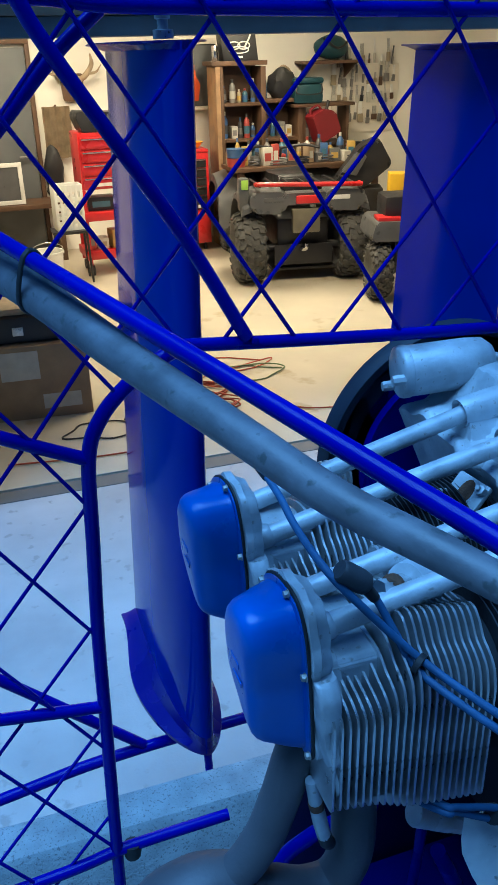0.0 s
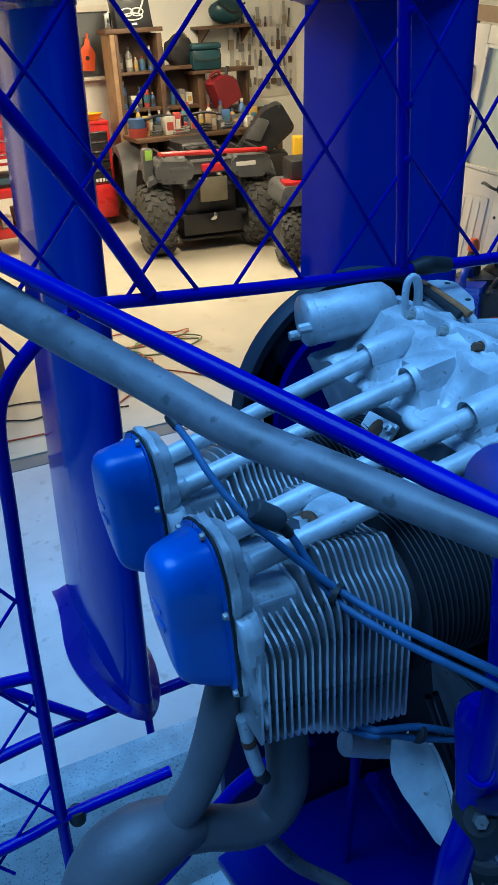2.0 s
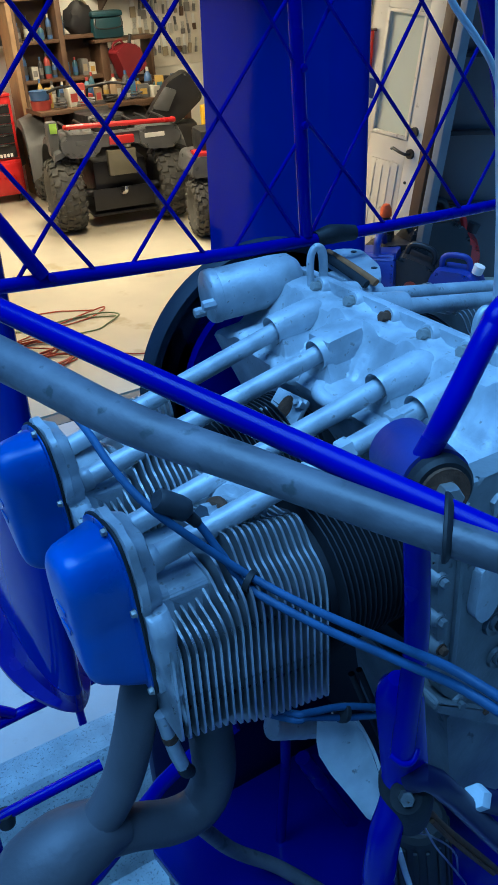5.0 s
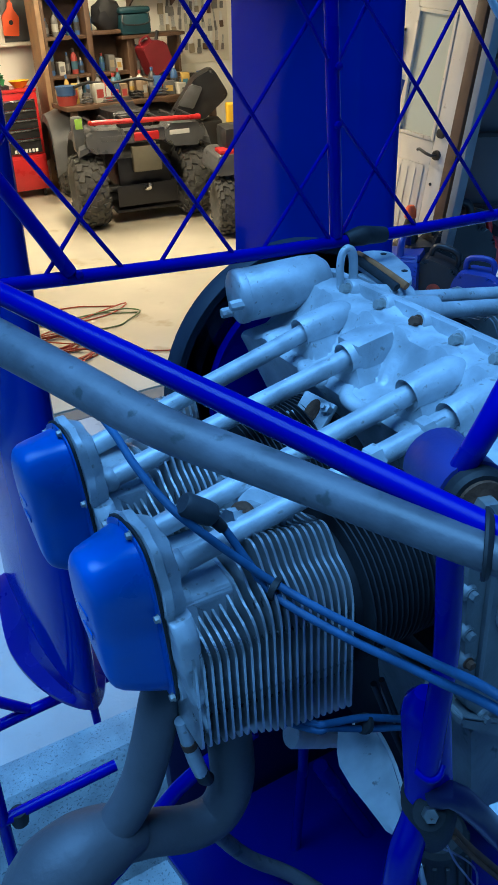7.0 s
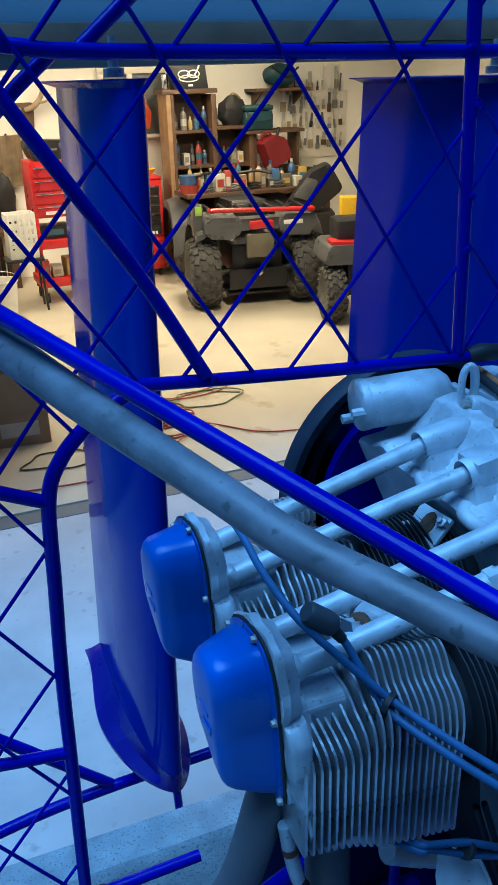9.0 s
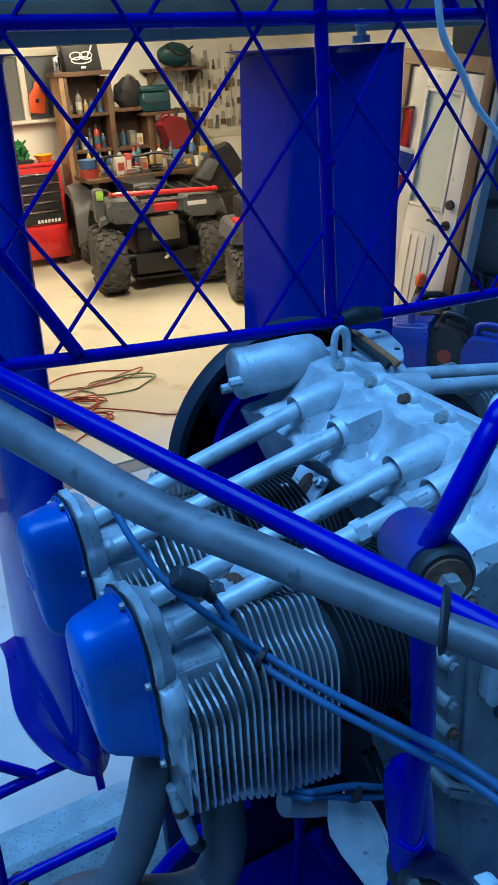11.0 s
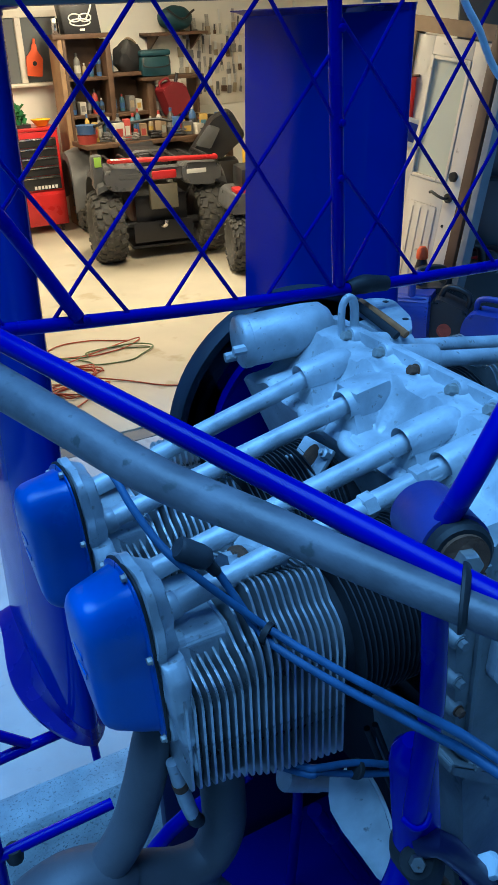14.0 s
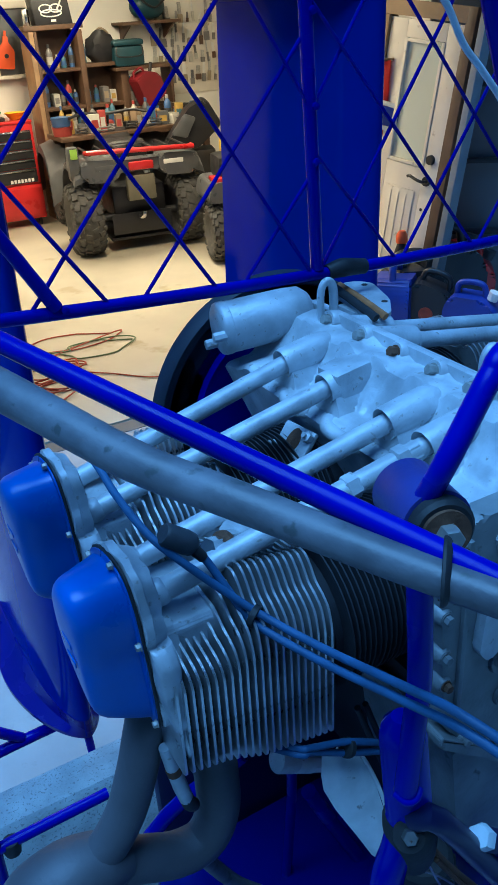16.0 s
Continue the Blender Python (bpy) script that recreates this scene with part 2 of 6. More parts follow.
def add_prism(bm, poly, axis, lo, hi):
    """Extrudes a 2D outline along one axis."""
    def at(u, v, w):
        return {"x": (w, u, v), "y": (u, w, v), "z": (u, v, w)}[axis]
    a = [bm.verts.new(at(u, v, lo)) for u, v in poly]
    b = [bm.verts.new(at(u, v, hi)) for u, v in poly]
    n = len(poly)
    for i in range(n):
        bm.faces.new((a[i], a[(i + 1) % n], b[(i + 1) % n], b[i]))
    bm.faces.new(a[::-1])
    bm.faces.new(b)
    return a + b


def prism(poly, axis, lo, hi, bevel=0.0, seg=2):
    bm = bmesh.new()
    add_prism(bm, poly, axis, lo, hi)
    if bevel:
        bmesh.ops.bevel(bm, geom=list(bm.edges), offset=bevel, segments=seg, profile=0.6, affect="EDGES")
    return bm


def finish(bm, name, material, smooth=True):
    bmesh.ops.recalc_face_normals(bm, faces=bm.faces)
    me = bpy.data.meshes.new(name)
    bm.to_mesh(me)
    bm.free()
    me.materials.append(material)
    if smooth:
        me.shade_smooth()
        me.set_sharp_from_angle(angle=radians(38))
    return me


def thing(name, bm, material, label, category, group="", kind="", m=None, smooth=True):
    ob = new(name, finish(bm, name, material, smooth))
    if m is not None:
        ob.matrix_world = m
    return tagged(ob, label, category, group, kind)


def holder(name, label, category, m=None, group="", kind=""):
    ob = new(name)
    ob.empty_display_size = 0.05
    if m is not None:
        ob.matrix_world = m
    return tagged(ob, label, category, group, kind)


def part(name, bm, material, parent, label="", smooth=True):
    ob = new(name, finish(bm, name, material, smooth))
    ob.parent = parent
    if label:
        tagged(ob, label)
    return ob


def shared(name, me, parent, m):
    ob = new(name, me)
    ob.parent = parent
    ob.matrix_local = m
    return ob


def hexbolt(r, h):
    bm = bmesh.new()
    add_lathe(bm, [(r * 1.25, 0), (r * 1.25, h * 0.18)], 20)
    add_lathe(bm, [(r, h * 0.18), (r, h * 0.85), (r * 0.86, h)], 6)
    return bm

# ---- setting: driveway, garage shell ----
GX0, GX1, GY0, GY1, GZ = -1.9, 5.6, 3.66, 9.25, 2.72

# ground: one sheet to the horizon, with the slab's front edge
bm = bmesh.new()
for lo, hi in (((-400, -400, -0.6), (400, GY0 - 0.02, 0.0)), ((-400, GY1 + 0.25, -0.6), (400, 900, 0.0)), ((-400, GY0 - 0.02, -0.6), (GX0 - 0.2, GY1 + 0.25, 0.0)), ((GX1 + 0.2, GY0 - 0.02, -0.6), (400, GY1 + 0.25, 0.0))):
    add_box(bm, lo, hi)
thing("ground", bm, CONC, "pale broom-finished concrete driveway in blue dusk light", "ground", kind="structure", smooth=False)
bm = box((GX0 - 0.2, GY0 + 0.10, -0.3), (GX1 + 0.2, GY1 + 0.25, 0.012), 0.004)
thing("floor", bm, GFLOOR, "smooth stained concrete garage floor slab", "floor", kind="structure")
bm = box((GX0 - 0.2, GY0 - 0.02, -0.3), (GX1 + 0.2, GY0 + 0.098, 0.004), 0.004)
thing("threshold", bm, TRIM, "dark grey strip of the garage door threshold", "threshold", kind="structure")

# unseen dark walls added behind and beside the boat to block low sky light
for nm, lo, hi in (("sky_block_south", (-9, -2.8, 0), (12, -2.6, 4.5)), ("sky_block_west", (-9.2, -2.8, 0), (-9, GY0 - 0.1, 4.5)), ("sky_block_east", (12, -2.8, 0), (12.2, GY0 - 0.1, 4.5))):
    thing(nm, box(lo, hi), TRIM, "unseen plain dark wall added to block low sky light", "wall", kind="structure", smooth=False)
OX0, OX1, OZ = -0.12, 5.2, 2.02
bm = bmesh.new()
add_box(bm, (GX0 - 0.2, GY0 - 0.06, 0), (OX0, GY0 + 0.1, 3.6))
add_box(bm, (OX1, GY0 - 0.06, 0), (GX1 + 0.2, GY0 + 0.1, 3.6))
add_box(bm, (OX0, GY0 - 0.06, OZ + 0.165), (OX1, GY0 + 0.1, 3.6))
thing("wall_front", bm, SIDING, "grey-blue painted garage front above the door opening", "wall", kind="structure", smooth=False)
bm = box((OX0, GY0 - 0.07, OZ), (OX1, GY0 + 0.1, OZ + 0.075), 0.006)
thing("trim", bm, TRIM, "dark lower edge of the raised garage door", "trim", kind="structure")
bm = box((OX0, GY0 - 0.085, OZ + 0.077), (OX1, GY0 + 0.1, OZ + 0.163), 0.006)
thing("trim", bm, HEADER, "weathered grey-brown header board over the garage opening", "trim", kind="structure")
for nm, lo, hi in (("wall_back", (GX0 - 0.2, GY1, 0), (GX1 + 0.2, GY1 + 0.2, 2.9)), ("wall_left", (GX0 - 0.2, GY0 + 0.102, 0), (GX0, GY1 - 0.002, 2.9)), ("wall_right", (GX1, GY0 + 0.102, 0), (GX1 + 0.2, GY1 - 0.002, 2.9))):
    thing(nm, box(lo, hi), WALL, "cream painted garage wall", "wall", kind="structure", smooth=False)
thing("ceiling", box((GX0, GY0 + 0.102, GZ), (GX1, GY1, GZ + 0.15)), CEIL, "pale board garage ceiling", "ceiling", kind="structure", smooth=False)
for i, (lx, ly) in enumerate(LAMPS):
    fx = holder("ceiling_light", "fluorescent batten with bare warm tubes", "lamp", Matrix.Translation((lx, ly, GZ)), "garage ceiling lights")
    part("body", box((-0.1, -0.62, -0.045), (0.1, 0.62, 0), 0.006), WHITE, fx)
    for s in (-0.05, 0.05):
        part("tube", tube([(s, -0.58, -0.058), (s, 0.58, -0.058)], 0.012, 10, 1), LIGHT_TUBE, fx)

# ---- the boat's cage ----
CY = 0.81
cage = holder("propeller_cage", "royal blue welded tube propeller cage with diamond wire mesh", "cage", Matrix.Translation((0, 0, 0)))


def cage_tube(pts, r, steps=6):
    return part("tube", tube(pts, r, 14, steps), BLUE, cage)


def bar_z(x):
    """Height of the cage's lower bar, which sags a little."""
    return 1.6885 - 0.113 * x + 0.049 * x * x if x < 0.95 else 1.6254 - 0.02 * (x - 0.95)


cage_tube([(0.194 + 0.1 * k, CY, bar_z(0.194 + 0.1 * k)) for k in range(14)], 0.0078, 2)
cage_tube([(0.606, CY, 2.45), (0.633, CY, 1.643)], 0.0082)
cage_tube([(-0.6, CY + 0.005, 2.048), (0.06, CY + 0.005, 2.0115), (0.3, CY + 0.005, 1.9985), (1.5, CY + 0.005, 1.982)], 0.0075)
cage_tube([(-0.075, CY - 0.012, 2.31), (0.068, CY - 0.012, 2.0355), (0.100, CY - 0.011, 1.975), (0.157, CY - 0.01, 1.887), (0.225, CY - 0.008, 1.783), (0.290, CY - 0.004, bar_z(0.290) + 0.007)], 0.0078)
cage_tube([(0.55, CY + 0.02, 2.302), (0.184, CY + 0.016, 2.001)], 0.0072)
cage_tube([(0.163, CY + 0.02, 2.002), (0.1106, CY + 0.02, 1.9586), (0.0397, CY + 0.018, 1.8856), (-0.15, CY + 0.016, 1.69)], 0.0072)
cage_tube([(0.75, CY + 0.03, 2.10), (0.845, CY + 0.03, 1.99)], 0.008)
# arched frame of the side opening
cage_tube([(0.205, CY, 1.6615), (0.178, CY, 1.648), (0.148, CY, 1.627), (0.118, CY, 1.595), (0.099, CY, 1.549), (0.092, CY, 1.437), (0.084, CY, 1.296), (0.079, CY, 1.136), (0.07, CY, 0.847), (0.066, CY, 0.60)], 0.0088)
cage_tube([(-0.5, CY, 1.835), (0.007, CY, 1.589), (0.097, CY, 1.546)], 0.0082)
cage_tube([(-0.6, CY, 1.295), (-0.05, CY, 1.204), (0.08, CY, 1.184)], 0.0082)
cage_tube([(-0.6, CY, 0.85), (-0.05, CY, 0.893), (0.083, CY, 0.912), (0.242, CY, 0.918)], 0.0088)
cage_tube([(-0.6, 1.35, 0.43), (-0.119, 1.35, 0.505), (0.119, 1.35, 0.541), (0.497, 1.35, 0.556), (1.1, 1.35, 0.57)], 0.013)
cage_tube([(-0.6, 1.36, 1.33), (-0.076, 1.35, 0.825), (0.197, 1.35, 0.555)], 0.012)
part("clamp", lathe([(0.0, -0.012), (0.012, -0.012), (0.014, 0), (0.012, 0.012), (0.0, 0.012)], 12, Matrix.Translation((0.094, CY, 0.905))), RUBBER, cage, "dark lashing round the joint")

WIRE_R = 0.0025


def wire(a, b, y=CY):
    """One mesh wire; the two directions lie on either side of the plane."""
    part("wire", tube([(a[0], y, a[1]), (b[0], y, b[1])], WIRE_R, 8, 1), BLUE, cage)


def lattice(x0, z0, hw, hh, sx, sz, inside):
    """Diamond wires through (x0, z0); sx and sz skew the diamonds; each wire runs while inside(x, z) holds."""
    e1, e2 = (hw + sx * hh, hh + sz * hw), (-hw + sx * hh, hh - sz * hw)
    for s, (ea, eb) in ((1, (e1, e2)), (-1, (e2, e1))):
        for m in range(-16, 17):
            run = []
            for q in range(-640, 641):
                t = q / 40
                x, z = x0 + m * eb[0] + t * ea[0], z0 + m * eb[1] + t * ea[1]
                if inside(x, z):
                    run.append((x, z))
            if len(run) > 4:
                wire(run[0], run[-1], CY + 0.0022 * s)


lattice(0.250, 1.8115, 0.0675, 0.0890, 0.08, -0.05, lambda x, z: -0.2 < x < 0.613 + (2.05 - z) * 0.035 and (bar_z(x) if x > 0.19 else 1.742 - 0.8 * (x - 0.065)) < z < 2.3)
lattice(0.749, 1.8035, 0.0680, 0.0900, -0.10, -0.03, lambda x, z: 0.618 + (2.05 - z) * 0.035 < x < 1.4 and bar_z(x) < z < 2.3)
lattice(0.018, 1.398, 0.0660, 0.0885, 0.085, 0.0, lambda x, z: -0.5 < x < 0.0725 + (z - 0.95) * 0.035 and 0.84 < z < min(1.60, 1.575 - (x - 0.03) * 0.5))
lattice(0.040, 1.755, 0.0675, 0.0890, 0.0, -0.055, lambda x, z: -0.5 < x < 0.099 + max(0, z - 1.549) * 0.45 + max(0, z - 1.60) * 0.5 + max(0, z - 1.63) * 1.3 and 1.575 - (x - 0.03) * 0.5 < z < 1.758 - 0.8 * (x - 0.065))
JOINT = finish(lathe([(0.0, -0.005), (0.0045, -0.003), (0.005, 0), (0.0045, 0.003), (0.0, 0.005)], 8), "weld", BLUE)
for wx, wz in ((0.627, 1.937), (0.629, 1.838), (0.629, 1.776), (0.298, 1.664), (0.615, 1.997)):
    shared("weld", JOINT, cage, pose(wx, CY - 0.008, wz, 90))

# light cable tied to a cage stay
stay = part("tube", tube([(0.79, CY - 0.04, 2.25), (0.845, CY - 0.04, 1.985), (0.90, CY - 0.04, 1.83), (0.96, CY - 0.04, 1.64)], 0.0125, 14), BLUE, cage)
cable = thing("light_cable", tube([(0.735, 0.755, 2.06), (0.745, 0.755, 1.99), (0.758, 0.755, 1.958), (0.782, 0.755, 1.929), (0.808, 0.755, 1.890), (0.844, 0.755, 1.856), (0.884, 0.755, 1.81), (0.908, 0.755, 1.739), (0.93, 0.757, 1.64)], 0.0043, 10), PALE, "pale blue cable tied along a cage stay", "cable")

# ---- rudders ----


def pad_(d, flat, edge):
    """1 across a flat of that half width, falling to 0 over the edge."""
    q = min(1.0, max(0.0, (abs(d) - flat) / edge))
    return 1 - q * q * (3 - 2 * q)


def section(u):
    """Half thickness of the blade at the share u of its chord: an aerofoil with a round nose."""
    return 0.345 * (0.2969 * math.sqrt(u) - 0.126 * u - 0.3516 * u * u + 0.2843 * u ** 3 - 0.1015 * u ** 4)


def make_rudder(front, rear, z0, z1, label, drift, slant):
    """A blade with an aerofoil section between two leaf-shaped end plates; drift and slant lean it sideways towards its foot."""
    chord = math.dist(front, rear)
    ang = math.degrees(math.atan2(rear[1] - front[1], rear[0] - front[0]))
    rud = holder("rudder", label, "rudder", pose(front[0], front[1], 0, 0, 0, ang), "rudders")

    def leaned(u, w, z):
        return (u * chord, w + (drift + slant * u) * (1.75 - z), z)

    xs = [0.5 * (1 - math.cos(math.pi * i / 28)) for i in range(29)]
    ring = [(u, section(u)) for u in xs] + [(u, -section(u)) for u in xs[::-1][:-1]]
    bm = bmesh.new()
    rows = [[bm.verts.new(leaned(u, w, z0 + (z1 - z0) * k / 10)) for u, w in ring] for k in range(11)]
    n = len(ring)
    for ra, rb in zip(rows, rows[1:]):
        for j in range(n):
            bm.faces.new((ra[j], ra[(j + 1) % n], rb[(j + 1) % n], rb[j]))
    bm.faces.new(rows[0][::-1])
    bm.faces.new(rows[-1])
    part("blade", bm, RUDDER, rud)
    for zz, s, nm, wide in ((z1, 1, "top_plate", 0.085), (z0, -1, "bottom_plate", 0.086)):
        # leaf outline: pointed at the nose, widest at two thirds, cut square at the tail
        us = [0.5 * (1 - math.cos(math.pi * i / 40)) for i in range(41)]
        half = [wide * (1 - (1 - min(1.0, u / 0.45)) ** 2) ** 0.65 * (1.0 - 0.55 * (1 - pad_(u - 0.45, 0.0, 0.55)) * (u > 0.45)) for u in us]
        loops = []
        for f, dz in ((1.0, -0.005), (1.0, 0.003), (0.60, 0.014), (0.0, 0.042)):
            if s > 0:
                dz = -dz * 0.25
            rise = dz
            w = [max(h * f, min(h, section(u) + 0.0015)) for u, h in zip(us, half)]
            up = [rise * (1 - 0.75 * u ** 3 if f < 0.9 and s < 0 else 1.0) for u in us]
            out = [leaned(u, q, zz + d) for u, q, d in zip(us, w, up)]
            back = [leaned(u, -q, zz + d) for u, q, d in zip(us, w, up)]
            loops.append(out + back[::-1][:-1])
        part(nm, loft(loops), PLATE_BLUE, rud)
    bm = bmesh.new()
    add_lathe(bm, [(0.016, 0.004), (0.016, 0.016), (0.0085, 0.017), (0.0085, 0.03), (0.012, 0.031), (0.012, 0.04), (0.006, 0.041), (0.006, 0.06)], 12, Matrix.Translation((chord * 0.2, drift * (1.75 - z1), z1)))
    part("pivot_bolt", bm, STEEL, rud, "steel pivot bolt with nut")
    part("rod", tube([leaned(0.02, 0.0, z0), leaned(0.02, -0.006, 0.53), leaned(-0.22, -0.006, 0.50)], 0.0085, 10, 1), BLUE, rud, "blue rod from blade to transom")
    return rud


def loft(sections):
    """A closed skin through outlines of equal count, each a list of 3D points."""
    bm = bmesh.new()
    rings = [[bm.verts.new(p) for p in sec] for sec in sections]
    n = len(rings[0])
    for a, b in zip(rings, rings[1:]):
        for j in range(n):
            bm.faces.new((a[j], a[(j + 1) % n], b[(j + 1) % n], b[j]))
    bm.faces.new(rings[0][::-1])
    bm.faces.new(rings[-1])
    return bm


make_rudder((0.331, 1.19), (0.306, 1.72), 0.645, 1.975, "tall glossy royal blue aerofoil rudder with end plates", 0.020, 0.019)
make_rudder((1.022, 1.185), (1.000, 1.75), 0.645, 1.962, "broad glossy royal blue aerofoil rudder with end plates", 0.017, 0.022)

# ---- hull ----
hull = holder("boat_hull", "airboat hull with speckled grey deck coating", "boat hull")
prof = [(1.085, 0.30), (1.085, 0.70), (1.078, 0.722), (1.06, 0.73), (1.00, 0.728), (0.985, 0.715), (0.93, 0.46), (0.90, 0.44), (-1.6, 0.42), (-1.6, 0.30)]
part("transom", prism(prof, "x", -0.75, 1.75), DECK, hull)
# added navy sheet: stands for the darkness under the engine, hides the deck
part("bay_shade_panel", box((0.275, 0.66, 0.45), (1.1, 0.68, 1.16), 0.004), BAY, hull, "dark navy panel added for the darkness under the engine")
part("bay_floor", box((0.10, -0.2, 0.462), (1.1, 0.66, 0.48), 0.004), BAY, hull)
part("base_plate", prism([(0.300, 0.18), (0.262, 0.50), (0.245, 0.632), (0.344, 0.652), (0.85, 0.655), (0.85, 0.18)], "z", 0.915, 0.935, 0.004), PLATE, hull, "glossy blue painted plate under the engine")
for x in (-0.45, 1.45):
    part("trailer_bunk", box((x - 0.1, -1.2, -0.0), (x + 0.1, 0.9, 0.30), 0.02), PINE, hull)
for x in (-0.80, 1.75):
    part("side", box((x, -1.6, 0.30), (x + 0.05, 1.085, 0.80), 0.01), DECK, hull)
part("bow_bulkhead", box((-0.75, -1.65, 0.30), (1.75, -1.60, 0.80), 0.01), DECK, hull)

# ---- engine ----
eng = holder("aircraft_engine", "silver flat-four aircraft engine with blue rocker covers", "engine", Matrix.Translation((0.587, 0.55, 1.30)))
EO = Vector((0.587, 0.55, 1.30))


def epart(name, bm, material, label="", parent=None, smooth=True):
    """A part given in world metres."""
    bmesh.ops.translate(bm, verts=bm.verts, vec=-EO)
    return part(name, bm, material, parent or eng, label, smooth)


def round_poly(poly, r, n=4):
    """Rounds the corners of an outline."""
    out = []
    for i, p in enumerate(poly):
        a, b, c = Vector(poly[i - 1]), Vector(p), Vector(poly[(i + 1) % len(poly)])
        ra = min(r, (a - b).length * 0.45)
        rc = min(r, (c - b).length * 0.45)
        s, e = b + (a - b).normalized() * ra, b + (c - b).normalized() * rc
        for k in range(n + 1):
            t = k / n
            q = s * (1 - t) ** 2 + b * 2 * t * (1 - t) + e * t * t
            out.append((q.x, q.y))
    return out


FLANGE = [(-0.028, -0.052), (-0.047, -0.046), (-0.050, 0.020), (-0.049, 0.082), (-0.036, 0.106), (0.004, 0.104), (0.042, 0.084), (0.052, 0.035), (0.036, -0.020)]
COVER_END = [(-0.024, -0.026), (-0.046, -0.028), (-0.049, 0.020), (-0.0485, 0.084), (-0.037, 0.106), (-0.002, 0.104), (0.026, 0.079), (0.034, 0.045), (0.026, 0.004)]
COVER_OUT = round_poly(FLANGE, 0.018, 4)
COVER_FACE = round_poly(COVER_END, 0.015, 4)
CC = Vector((-0.005, 0.033))


def grown(outline, s, du=0.0, dv=0.0):
    return [(CC.x + (u - CC.x) * s + du, CC.y + (v - CC.y) * s + dv) for u, v in outline]


STUDS = ((-0.054, 0.056), (-0.046, 0.098), (0.004, 0.110), (-0.054, 0.006), (0.052, 0.084), (-0.050, -0.036))


def bump_(d, w):
    """1 on the axis, falling smoothly to 0 at a distance w."""
    q = min(1.0, abs(d) / w)
    return (1 - q * q) ** 2


def scallop(outline, s=0.0045, w=0.014):
    """Swells an outline round each stud."""
    fine = []
    for i, p in enumerate(outline):
        a, b = Vector(p), Vector(outline[(i + 1) % len(outline)])
        k = max(1, int((b - a).length / 0.0035))
        fine += [a.lerp(b, q / k) for q in range(k)]
    out = []
    for p in fine:
        f = max(max(0.0, 1 - (p - Vector(q)).length / w) for q in STUDS)
        p2 = p + (p - CC).normalized() * s * f * (2 - f)
        out.append((p2.x, p2.y))
    return out


HEAD_OUT = scallop(round_poly(grown(FLANGE, 1.05), 0.012, 4))
LEAN = 0.06
FIN_A = [(-0.072, -0.12), (-0.072, -0.024), (-0.067, -0.016), (-0.056, -0.011), (-0.047, -0.009), (-0.040, -0.007), (-0.031, -0.005), (-0.022, -0.003), (-0.010, 0.0), (0.02, 0.005), (0.072, -0.008), (0.078, -0.12)]
FIN_B = [(-0.072, -0.13), (-0.072, -0.004), (-0.067, 0.016), (-0.056, 0.026), (-0.047, 0.031), (-0.040, 0.043), (-0.031, 0.052), (-0.022, 0.052), (-0.010, 0.044), (0.02, 0.040), (0.072, 0.020), (0.078, -0.13)]


def fin_mesh(f, t=0.0022):
    g = f * f * (3 - 2 * f)
    outline = [(a[0] + (b[0] - a[0]) * g, a[1] + (b[1] - a[1]) * g) for a, b in zip(FIN_A, FIN_B)]
    return finish(prism(round_poly(outline, 0.007, 3), "x", -t / 2, t / 2), "fin", FINS)


FIN_MESH = [fin_mesh(k / 7) for k in range(8)]
HUMP = finish(prism(round_poly([(0.050, -0.03), (0.056, 0.034), (0.066, 0.050), (0.084, 0.050), (0.094, 0.030), (0.096, -0.03)], 0.008, 3), "x", -0.00135, 0.00135), "fin", FINS)
BARREL_FIN = finish(lathe([(0.062, -0.0011), (0.080, -0.0008), (0.080, 0.0008), (0.062, 0.0011)], 32, pose(0, 0, 0, 0, 90, 0)), "barrel_fin", DARKFIN)
COVER_SCREW = finish(hexbolt(0.0032, 0.004), "screw", ZINC)


